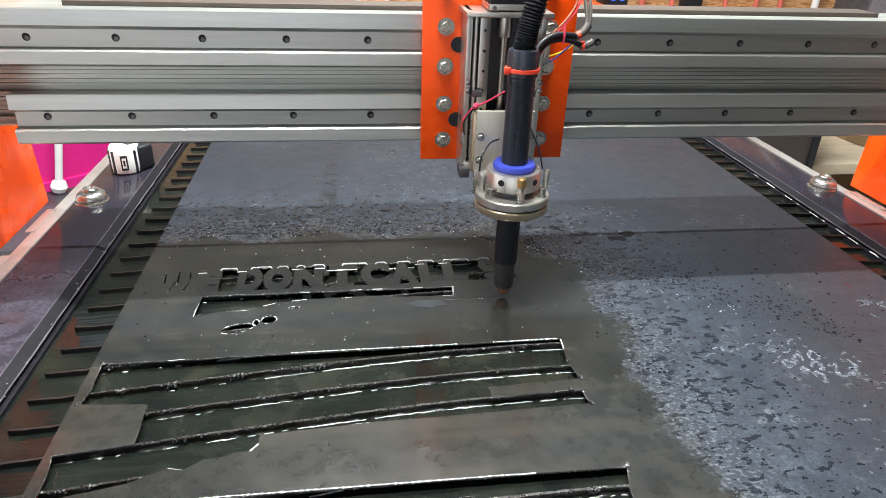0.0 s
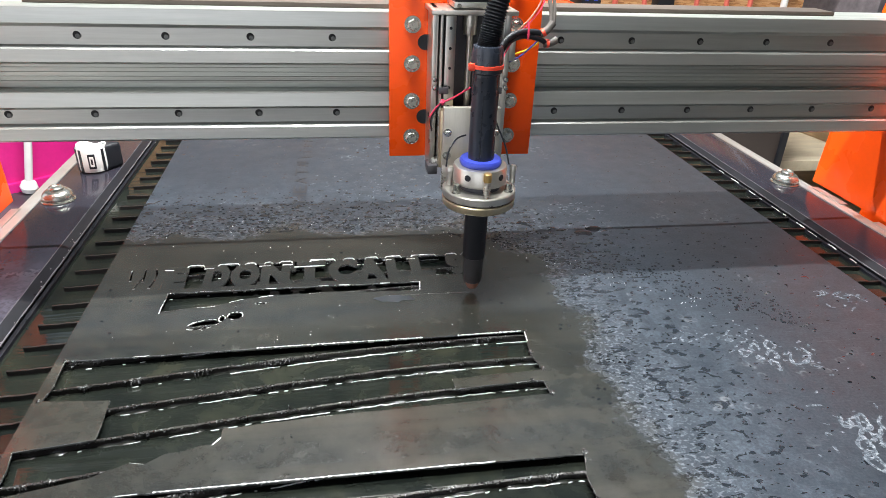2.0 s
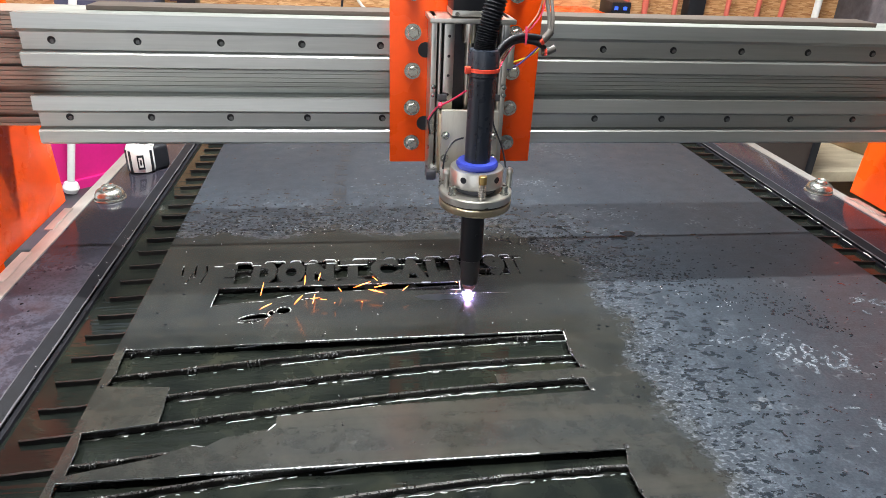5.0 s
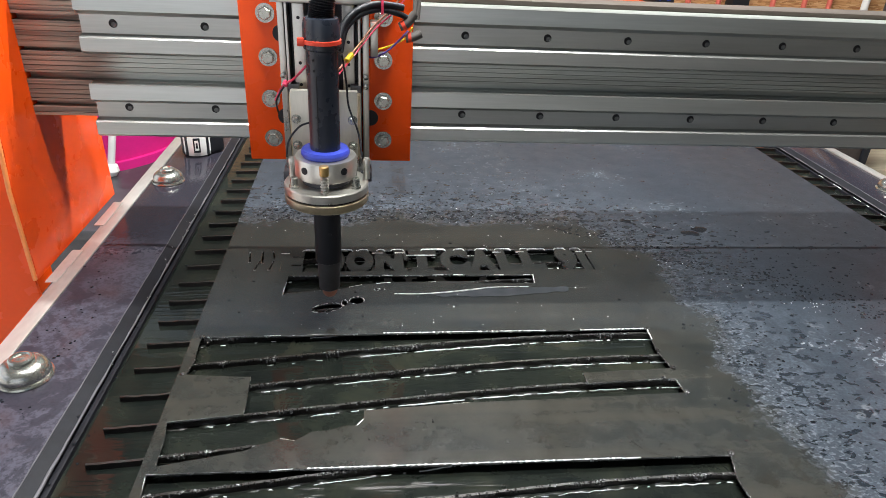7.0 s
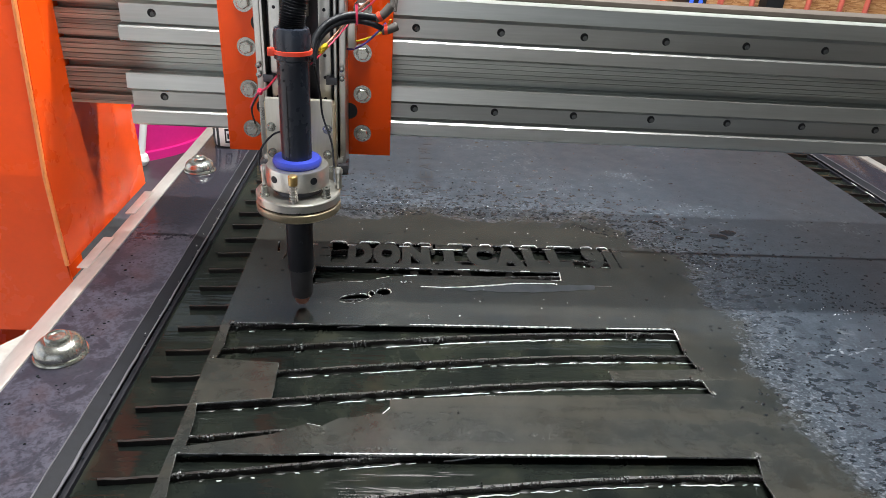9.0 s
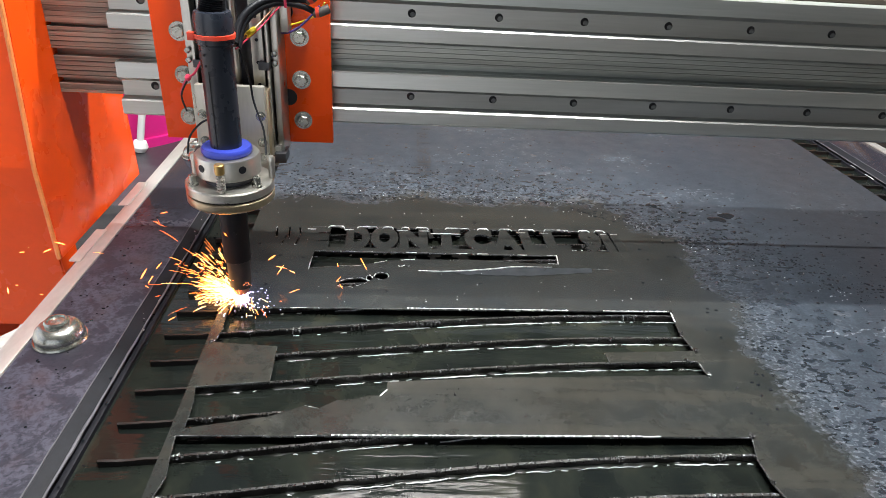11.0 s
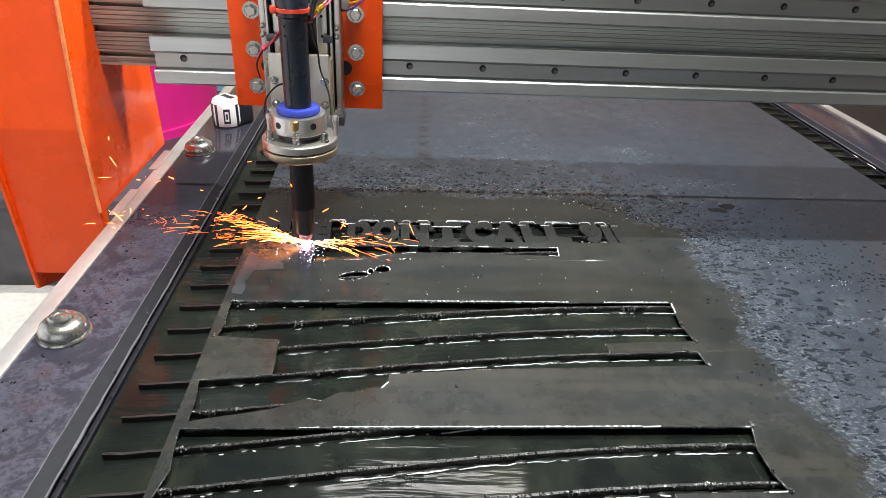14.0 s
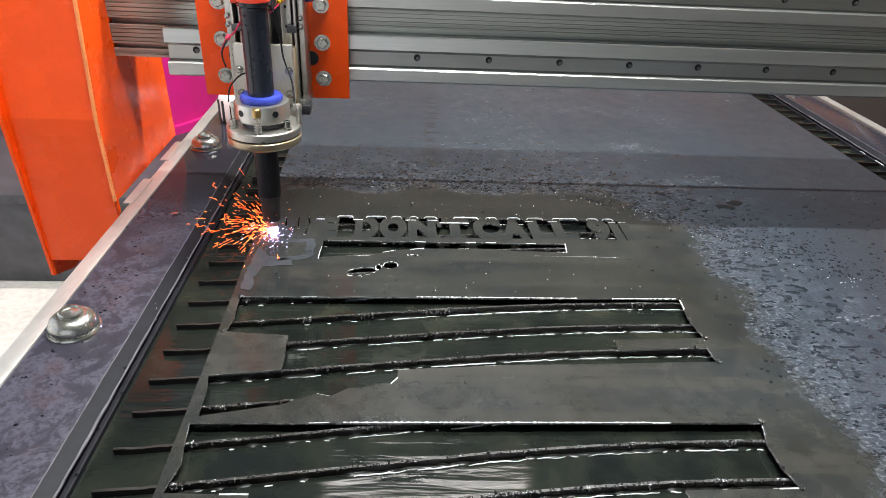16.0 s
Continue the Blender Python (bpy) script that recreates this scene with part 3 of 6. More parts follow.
def build_slat(y0, fine):
    """One bowed steel strip on edge, its top crusted with slag; the crust and the wetted foot are parts of it."""
    rnd = random.Random(int((y0 + 5) * 1000))
    t = thing("slat", "bowed rusty steel support slat crusted with slag", "slat", (0, y0, 0), "support slats")
    n = 150 if fine else 40
    xs = [-0.060 + 1.332 * i / n for i in range(n + 1)]
    bm = bmesh.new()
    rows = []
    for x in xs:
        top = -0.0035 - rnd.random() * 0.0012
        # worn lower where no sheet has lain
        top -= 0.0008 * min(max((-0.004 - x) / 0.004, (x - 1.222) / 0.004, 0), 1)
        y = slat_y(x)
        rows.append([bm.verts.new((x, y + s, z)) for s, z in ((-0.0016, -0.085), (-0.0016, top), (0.0016, top), (0.0016, -0.085))])
    for a, b in zip(rows, rows[1:]):
        for k in range(3):
            bm.faces.new((a[k], a[k + 1], b[k + 1], b[k]))
    part("strip", bm, SLATM, t)
    if fine:
        bm = bmesh.new()
        rows = []
        m = 560
        for i in range(m + 1):
            x = 0.0 + 0.645 * i / m
            y = slat_y(x) + (rnd.random() - 0.5) * 0.0022
            r = 0.0010 + 0.0030 * rnd.random() ** 1.6 * (0.16 + noise.noise((x * 34, y0 * 7, 0)) ** 2 * 4)
            if rnd.random() < 0.05:
                r *= 1.7
            z = -0.0064 + rnd.random() * 0.0026
            z = min(z, -0.0032 - r)
            rows.append([bm.verts.new((x, y + r * 1.25 * math.cos(q), z + r * math.sin(q))) for q in (0, 1.05, 2.1, 3.14, 4.2, 5.2)])
        for a, b in zip(rows, rows[1:]):
            for k in range(6):
                bm.faces.new((a[k], a[(k + 1) % 6], b[(k + 1) % 6], b[k]))
        part("slag_crust", bm, DROSS, t, "lumpy grey slag bead along the top edge")
        x = 0.305 + rnd.uniform(-0.012, 0.012)
        h = rnd.uniform(0.004, 0.009)
        bm = tube(bmesh.new(), [(x, slat_y(x), -0.008), (x + 0.0005, slat_y(x), -0.005 + h * 0.4), (x - 0.0006, slat_y(x) + 0.0008, -0.005 + h)], 0.0014, 7, 2, lambda f: 0.0019 - 0.0013 * f)
        part("slag_spike", bm, DROSS, t, "small upright spike of slag")
        # the water climbs a little against the strip
        for s in (-1, 1):
            bm = bmesh.new()
            rows = []
            for i in range(241):
                x = 0.0 + 0.645 * i / 240
                t1 = math.tan(radians(13 + 7 * noise.noise((x * 24, y0 * 9, s)) + rnd.uniform(-2, 2)))
                t2 = math.tan(radians(5 + 5 * noise.noise((x * 31, y0 * 7, s + 4)) + rnd.uniform(-2, 2)))
                y = slat_y(x)
                swell = 0.55 + 1.6 * noise.noise((x * 75, y0 * 11, s * 3)) + (0.5 * min(max((x - 0.06) / 0.35, 0), 1) - 0.55 if s < 0 else -0.4)
                swell = min(max(swell, 0.03), 1.0)
                ring = []
                for d, h in ((0.0, 0.0032), (0.0007, 0.0018), (0.0024, 0.0018 - 0.0017 * t1), (0.0042, 0.0018 - 0.0017 * t1 - 0.0018 * t2), (0.0060, 0.0)):
                    ring.append(bm.verts.new((x, y + s * (0.0016 + d * (0.3 + 0.7 * swell)), WATER_Z + 0.0002 + h * swell)))
                rows.append(ring)
            for a, b in zip(rows, rows[1:]):
                for k in range(4):
                    bm.faces.new((a[k], a[k + 1], b[k + 1], b[k]))
            part("water_line", bm, CLING, t, "shiny water clinging to the slat")
        # near-white dashes put the waterline's lamp reflections into shape and colour
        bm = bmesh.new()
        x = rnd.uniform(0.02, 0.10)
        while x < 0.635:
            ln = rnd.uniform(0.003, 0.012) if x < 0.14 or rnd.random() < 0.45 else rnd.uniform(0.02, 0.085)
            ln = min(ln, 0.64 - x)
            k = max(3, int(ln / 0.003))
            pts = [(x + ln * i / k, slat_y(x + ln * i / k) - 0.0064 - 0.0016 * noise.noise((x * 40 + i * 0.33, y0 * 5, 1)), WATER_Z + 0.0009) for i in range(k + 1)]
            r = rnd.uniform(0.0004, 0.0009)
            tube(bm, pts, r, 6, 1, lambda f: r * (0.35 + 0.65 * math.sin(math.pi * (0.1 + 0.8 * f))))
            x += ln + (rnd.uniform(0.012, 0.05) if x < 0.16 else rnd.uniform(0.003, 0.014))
        tagged(part("waterline_glint", bm, GLINT_WHITE, t, "near-white dashes along the waterline in place of its highlights"), "", "", "", "stuff")
    return t


def rim_nut(at):
    t = thing("cap_nut", "large zinc-plated flange nut on the table rim", "nut", at, "rim nuts")
    part("washer", turned([(0.0300, 0), (0.0310, 0.001), (0.0300, 0.003), (0.012, 0.003)], seg=36), ZINC, t)
    part("flange", turned([(0.0275, 0.003), (0.0284, 0.006), (0.0276, 0.011), (0.0254, 0.0158), (0.0216, 0.0194), (0.0175, 0.0212), (0.0140, 0.0216)], seg=36), ZINC, t)
    bm = turned([(0.0138, 0.0205), (0.0138, 0.0255), (0.0120, 0.0276), (0.0100, 0.0280), (0.0088, 0.0262), (0.0040, 0.0266), (0.002, 0.0275)], seg=24)
    part("bolt_end", bm, ZINC, t)
    return t


build_table()
build_water()
for i in range(-12, 35):
    build_slat(-0.0589 + 0.0515 * i, -8 <= i <= 5)
for at in ((-0.175, 0.5285, 0.004), (-0.1735, -0.0805, 0.004), (-0.175, 1.13, 0.004), (1.374, 0.522, 0.004), (1.374, 1.12, 0.004)):
    rim_nut(at)

# ---------------------------------------------------------------- the sheet being cut
TILT = -0.0128


def skew(x, y):
    return (x + TILT * y, y)


def ragged(pts, amount=0.0012, step=0.012, seed=1):
    """An outline with the small waviness of a torch cut."""
    rnd = random.Random(seed)
    out = []
    for (x0, y0), (x1, y1) in zip(pts, pts[1:] + pts[:1]):
        n = max(1, int(math.hypot(x1 - x0, y1 - y0) / step))
        for k in range(n):
            t = k / n
            j = amount if k else 0.0
            out.append((x0 + (x1 - x0) * t + (rnd.random() - 0.5) * j, y0 + (y1 - y0) * t + (rnd.random() - 0.5) * j))
    return out


def oval(x, y, a, b, turn=0.0, n=22):
    c, s = math.cos(turn), math.sin(turn)
    return [(x + a * math.cos(q) * c - b * math.sin(q) * s, y + a * math.cos(q) * s + b * math.sin(q) * c) for q in [2 * math.pi * k / n for k in range(n)]]


def edge_faces(me):
    """Bare metal on the cut faces, mill scale above and below."""
    me.materials.clear()
    me.materials.append(PLATE)
    me.materials.append(CUTEDGE)
    for p in me.polygons:
        p.material_index = 1 if abs(p.normal.z) < 0.8 else 0


def flat_sheet(name, loops, thick):
    """A flat sheet with openings: the first loop is its outline, the others are cut through it."""
    cu = bpy.data.curves.new(name, "CURVE")
    cu.dimensions, cu.fill_mode, cu.extrude, cu.bevel_depth, cu.bevel_resolution = "2D", "BOTH", thick / 2 - 0.0004, 0.0004, 1
    for loop in loops:
        sp = cu.splines.new("POLY")
        sp.points.add(len(loop) - 1)
        for p, (x, y) in zip(sp.points, loop):
            p.co = (x, y, 0, 1)
        sp.use_cyclic_u = True
    ob = bpy.data.objects.new(name, cu)
    scene.collection.objects.link(ob)
    dg = bpy.context.evaluated_depsgraph_get()
    me = bpy.data.meshes.new_from_object(ob.evaluated_get(dg))
    bpy.data.objects.remove(ob)
    bpy.data.curves.remove(cu)
    me.transform(Matrix.Translation((0, 0, -thick / 2)))
    edge_faces(me)
    return me


def letter_mesh(char, wide, high, thick, bold=0.07):
    cu = bpy.data.curves.new("letter", "FONT")
    cu.body, cu.extrude, cu.offset, cu.resolution_u = char, 0.5, bold, 4
    ob = bpy.data.objects.new("letter", cu)
    scene.collection.objects.link(ob)
    dg = bpy.context.evaluated_depsgraph_get()
    me = bpy.data.meshes.new_from_object(ob.evaluated_get(dg))
    bpy.data.objects.remove(ob)
    bpy.data.curves.remove(cu)
    co = np.empty(len(me.vertices) * 3)
    me.vertices.foreach_get("co", co)
    co = co.reshape(-1, 3)
    lo, hi = co.min(0), co.max(0)
    co = (co - lo) / (hi - lo) * (wide, high, thick) - (0, 0, thick)
    me.vertices.foreach_set("co", co.ravel())
    return me


def build_sheet():
    void_1 = [(.007, 0), (.617, .0065), (.612, -.045), (.618, -.083), (.497, -.089), (.498, -.109), (.598, -.104), (.613, -.104), (.615, -.131),
              (.325, -.141), (.222, -.149), (.2215, -.163), (.214, -.173), (.200, -.173), (.186, -.179), (.166, -.181), (.148, -.194), (.132, -.190),
              (.097, -.207), (.07, -.213), (.012, -.2255), (.0105, -.184), (.006, -.160), (.0865, -.150), (.084, -.085), (.006, -.078), (.010, -.05), (.008, -.03)]
    void_2 = [(.0065, -.2345), (.622, -.2345), (.613, -.265), (.614, -.2985), (.62, -.3224), (.503, -.324), (.504, -.345), (.604, -.339), (.62, -.340), (.62, -.365),
              (.33, -.375), (.225, -.385), (.21, -.41), (.1, -.44), (.01, -.46), (.008, -.42), (.004, -.395), (.0865, -.388), (.0858, -.3257), (.0065, -.3235),
              (.0134, -.2885), (.0098, -.2669)]
    slot = [(.1003, .1588), (.4852, .1598), (.4823, .1326), (.40, .134), (.364, .139), (.2577, .1375), (.214, .131), (.1758, .114), (.14, .113), (.0991, .1016)]
    band = [(.086, .1695), (.609, .1775), (.6075, .2480), (.085, .2395)]
    slits = [[(x - .0017, y0), (x + .0017, y0), (x + lean + .0017, y1), (x + lean, y1 + .003), (x + lean - .0017, y1)] for x, lean, y0, y1 in
             ((.036, -.004, .200, .232), (.056, -.004, .196, .236), (.047, .004, .176, .206), (.069, .004, .176, .206), (.073, -.005, .214, .236))]
    outer = [skew(-0.004, -0.66), skew(1.22, -0.66), skew(1.22, 1.78), skew(-0.004, 1.78)]
    loops = [outer, ragged(void_1, 0.0013, 0.02, 1), ragged(void_2, 0.0013, 0.02, 2), ragged(slot, 0.0016, 0.016, 3), band, *slits,
             oval(.166, .0675, .0235, .0110, 0.30), oval(.1900, .0805, .0045, .0078), oval(.2075, .0865, .0110, .0098, 0.2),
             oval(.2405, .1165, .0085, .0024, 0.05), oval(.205, .109, .0026, .0026, 0, 10), oval(.218, .1245, .0022, .0022, 0, 10),
             [(.428, .1195), (.56, .1185), (.56, .1202), (.428, .1214)]]
    me = flat_sheet("steel_sheet", loops, 0.003)
    ob = part("steel_sheet", me, None)
    tagged(ob, "large wet steel sheet with long cut-out windows lying on the slats", "metal sheet")
    # the letters left standing in the cut band, joined to the sheet above and below
    words = [("E", .086, .035, "LB"), ("D", .147, .039, "L"), ("O", .187, .045, ""), ("N", .234, .046, "LR"), ("'", .281, .009, ""), ("T", .286, .050, "C"),
             ("C", .341, .048, ""), ("A", .387, .047, "LR"), ("L", .436, .038, "L"), ("L", .476, .039, "L"), ("9", .538, .036, ""), ("1", .576, .015, "C"), ("1", .594, .016, "C")]
    for char, x, w, serifs in words:
        lm = letter_mesh(char, w, 0.077, 0.0026, {"1": 0.10, "E": 0.085, "O": 0.085}.get(char, 0.075))
        if char == "'":
            for v in lm.vertices:
                v.co.y = v.co.y * 0.45 + 0.042
        edge_faces(lm)
        bm = bmesh.new()
        bm.from_mesh(lm)
        # burr that outlines the cut, its wet highlight put into the colour
        rnd = random.Random(int(x * 1000))
        rim = [(e.verts[0].co.copy(), e.verts[1].co.copy()) for e in bm.edges
               if min(e.verts[0].co.z, e.verts[1].co.z) > -0.0009 and len(e.link_faces) == 2 and min(abs(f.normal.z) for f in e.link_faces) < 0.5]
        rim = [(a, b) for a, b in rim if (b - a).length > 0.0008 and rnd.random() < 0.75 and 0.002 < (a.y + b.y) / 2 < 0.075]
        for k in serifs:
            sx, sw = {"L": (0.10 * w, 0.40 * w), "R": (0.90 * w, 0.36 * w), "C": (0.5 * w, 0.72 * w), "B": (0.45 * w, 1.1 * w)}[k]
            for y0, y1 in ((0.0, 0.013), (0.064, 0.077)):
                if (char in "TA" or k == "B") and y0 > 0:
                    continue
                box(bm, (sx - sw / 2, y0, -0.0026), (sx + sw / 2, y1, -0.0001))
                ye = y1 if y0 == 0 else y0
                if y0 > 0:
                    rim.append((Vector((sx - sw / 2, ye, -0.0002)), Vector((sx + sw / 2, ye, -0.0002))))
        bm.to_mesh(lm)
        bm.free()
        lo = part("letter", lm, None, ob)
        lo.matrix_local = pose(x, 0.1650 + (x - 0.03) * 0.017, -0.0002, 0, 0, 0.97)
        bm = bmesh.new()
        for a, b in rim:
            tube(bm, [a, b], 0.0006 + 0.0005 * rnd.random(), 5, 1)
        tagged(part("letter_burr_glint", bm, GLINT_WHITE, lo, "burr round the letter, wet highlight put into its colour"), "", "", "", "stuff")
    # burr with painted highlight on each letter gap's upper rim, ends turned down
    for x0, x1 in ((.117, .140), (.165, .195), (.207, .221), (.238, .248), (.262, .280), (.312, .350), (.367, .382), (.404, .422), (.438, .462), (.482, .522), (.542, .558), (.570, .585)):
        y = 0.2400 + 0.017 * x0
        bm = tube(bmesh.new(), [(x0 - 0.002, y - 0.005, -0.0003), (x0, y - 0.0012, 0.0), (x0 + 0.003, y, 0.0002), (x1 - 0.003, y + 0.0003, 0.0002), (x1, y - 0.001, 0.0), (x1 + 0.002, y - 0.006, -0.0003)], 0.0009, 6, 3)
        part("gap_burr_glint", bm, GLINT_WHITE, ob, "burr on the rim of a gap, wet highlight in its colour")
    # rough burr along the upper edges of the windows, highlight in its colour
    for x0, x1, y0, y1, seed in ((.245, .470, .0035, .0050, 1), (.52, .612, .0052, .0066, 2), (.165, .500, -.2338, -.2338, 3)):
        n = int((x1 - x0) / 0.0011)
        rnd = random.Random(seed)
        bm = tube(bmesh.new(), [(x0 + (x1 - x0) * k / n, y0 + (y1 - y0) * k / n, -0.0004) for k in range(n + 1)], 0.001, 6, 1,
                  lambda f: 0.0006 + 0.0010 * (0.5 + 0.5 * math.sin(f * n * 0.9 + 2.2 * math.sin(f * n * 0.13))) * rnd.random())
        part("edge_burr_glint", bm, GLINT_WHITE, ob, "serrated burr along the cut, highlight in its colour")
    # near-white beads on the cut edges, wet highlights put into the colour
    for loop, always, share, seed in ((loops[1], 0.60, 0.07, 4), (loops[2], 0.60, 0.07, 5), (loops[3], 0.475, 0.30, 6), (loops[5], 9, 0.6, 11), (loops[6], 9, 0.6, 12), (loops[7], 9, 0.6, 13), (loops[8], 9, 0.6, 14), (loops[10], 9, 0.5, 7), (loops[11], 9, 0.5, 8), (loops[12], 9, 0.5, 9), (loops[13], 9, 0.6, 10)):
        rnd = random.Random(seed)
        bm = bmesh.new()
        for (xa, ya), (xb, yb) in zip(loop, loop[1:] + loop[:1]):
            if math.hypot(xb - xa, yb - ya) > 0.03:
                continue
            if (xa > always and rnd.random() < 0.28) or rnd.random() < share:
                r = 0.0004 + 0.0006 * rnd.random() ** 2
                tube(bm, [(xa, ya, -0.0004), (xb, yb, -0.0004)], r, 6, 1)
        tagged(part("edge_bead_glint", bm, GLINT_WHITE, ob, "beads on the cut edge, wet highlight in their colour"), "", "", "", "stuff")
    # faded mill marking that runs up the sheet
    for k, char in enumerate("HEAT#"):
        me = letter_mesh(char, 0.041, 0.027, 0.0002, 0.0)
        me.materials.clear()
        me.materials.append(INK)
        mk = part("mill_mark", me, None, ob, "faded dark stencilled character")
        mk.matrix_local = pose(0.296, 0.490 + 0.0505 * k, 0.0003, 0, 0, 90)
    bar = finish(boxed((-0.011, -0.004, 0.0), (0.011, 0.004, 0.0002)), "mill_mark_bar", INK)
    for k in range(6):
        part("mill_mark_bar", bar, None, ob, "faded dark stencilled bar").location = (0.292, 0.759 + 0.040 * k, 0.0)
    return ob


build_sheet()

# ---------------------------------------------------------------- water drops and slag on the sheet
def build_drops():
    """Small standing drops, thick along the edge of the wet patch."""
    rnd = random.Random(5)
    bm = bmesh.new()
    verts, faces = [], []
    ring = [(math.cos(q), math.sin(q)) for q in [2 * math.pi * k / 8 for k in range(8)]]

    def drop(x, y, r, h):
        b = len(verts)
        sx, sy = 0.7 + 0.8 * rnd.random(), 0.7 + 0.6 * rnd.random()
        for f, z in ((1.0, 0.0), (0.82, 0.55), (0.45, 0.9)):
            for c_, s_ in ring:
                verts.append((x + r * f * c_ * sx, y + r * f * s_ * sy, 0.0001 + h * z))
        verts.append((x, y, 0.0001 + h))
        for k in range(2):
            for i in range(8):
                faces.append((b + 8 * k + i, b + 8 * k + (i + 1) % 8, b + 8 * k + 8 + (i + 1) % 8, b + 8 * k + 8 + i))
        for i in range(8):
            faces.append((b + 16 + i, b + 16 + (i + 1) % 8, b + 24))

    def inside(x, y):
        return not ((0.0 < x < 0.63 and -0.24 < y < 0.01) or (0.02 < x < 0.62 and 0.16 < y < 0.26) or (0.09 < x < 0.50 and 0.09 < y < 0.165) or (0.13 < x < 0.23 and 0.05 < y < 0.1) or y < -0.23)

    for _ in range(3000):
        x = rnd.uniform(0.02, 1.05)
        y = (0.375 if x < 0.52 else 0.375 - (x - 0.52) * 0.75) + abs(rnd.gauss(0.0, 0.07)) - 0.02
        r = 0.0006 + 0.0022 * rnd.random() ** 3
        if inside(x, y):
            drop(x, y, r, r * 0.5)
    for _ in range(420):
        x, y = rnd.uniform(0.01, 0.80), rnd.uniform(-0.22, 0.30)
        r = 0.0006 + 0.0016 * rnd.random() ** 3
        if inside(x, y):
            drop(x, y, r, r * 0.55)
    for _ in range(420):
        x, y = 0.66 + 0.5 * rnd.random() ** 1.4, rnd.uniform(-0.3, 0.3)
        r = 0.0006 + 0.0022 * rnd.random() ** 3
        if inside(x, y):
            drop(x, y, r, r * 0.5)
    for _ in range(150):
        x, y = rnd.uniform(-0.215, -0.14), rnd.uniform(-0.35, 0.5)
        r = 0.0006 + 0.0016 * rnd.random() ** 2
        b0 = len(verts)
        drop(x, y, r, r * 0.5)
        for i in range(b0, len(verts)):
            verts[i] = (verts[i][0], verts[i][1], verts[i][2] + 0.004)
    for _ in range(170):
        x, y = rnd.choice((-0.0975, -0.0885, -0.082, -0.070)) + rnd.gauss(0, 0.003), rnd.uniform(-0.30, 0.55)
        r = 0.0005 + 0.0015 * rnd.random() ** 3
        b0 = len(verts)
        drop(x, y, r, r * 0.7)
        dz = -0.002 if x < -0.087 else -0.0045 if x < -0.080 else WATER_Z
        for i in range(b0, len(verts)):
            verts[i] = (verts[i][0], verts[i][1], verts[i][2] + dz)
    for x, y, r in ((0.8105, 0.3115, 0.015), (0.8482, 0.3283, 0.019), (0.705, 0.362, 0.009), (0.76, 0.335, 0.007), (0.735, 0.30, 0.008)):
        for _ in range(5):
            drop(x + rnd.gauss(0, r * 0.35), y + rnd.gauss(0, r * 0.22), r * rnd.uniform(0.4, 0.7), 0.0005)
    bm.free()
    me = bpy.data.meshes.new("water_drops")
    me.from_pydata(verts, [], faces)
    me.materials.append(DROPS)
    for p in me.polygons:
        p.use_smooth = True
    ob = part("water_drops", me, None)
    tagged(ob, "small clear water drops standing on the steel", "water drops", "", "stuff")


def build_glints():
    """Tiny round beads of water, near white so the colour carries their glints."""
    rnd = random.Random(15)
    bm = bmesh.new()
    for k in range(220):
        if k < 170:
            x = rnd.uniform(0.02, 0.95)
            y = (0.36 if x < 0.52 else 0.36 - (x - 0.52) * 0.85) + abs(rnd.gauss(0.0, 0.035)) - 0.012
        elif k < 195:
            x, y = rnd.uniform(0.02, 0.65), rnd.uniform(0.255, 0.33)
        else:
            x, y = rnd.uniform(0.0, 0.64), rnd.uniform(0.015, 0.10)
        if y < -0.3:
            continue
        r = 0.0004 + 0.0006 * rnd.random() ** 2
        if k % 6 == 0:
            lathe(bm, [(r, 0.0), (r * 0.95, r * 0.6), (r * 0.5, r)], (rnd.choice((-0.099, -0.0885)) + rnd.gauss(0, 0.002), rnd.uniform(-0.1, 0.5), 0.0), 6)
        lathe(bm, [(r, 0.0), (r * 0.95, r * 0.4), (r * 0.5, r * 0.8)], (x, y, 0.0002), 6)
    tagged(part("drop_glints", bm, GLINT_WHITE), "tiny near-white water beads scattered over the sheet, glints in their colour", "water drops", "", "stuff")


DROPS = material("clear_drop", (0.008, 0.010, 0.013), 0.25)
DROPS.node_tree.nodes["Principled BSDF"].inputs["Specular IOR Level"].default_value = 0.15


def slag_lump(at, r, seed):
    rnd = random.Random(seed)
    bm = bmesh.new()
    bmesh.ops.create_icosphere(bm, subdivisions=2, radius=r)
    for v in bm.verts:
        v.co *= 0.75 + 0.5 * rnd.random()
        v.co.z *= 0.7
    ob = part("slag_lump", bm, DROSS)
    ob.location = at
    tagged(ob, "small shiny lump of slag stuck to a cut corner", "slag", "slag lumps")


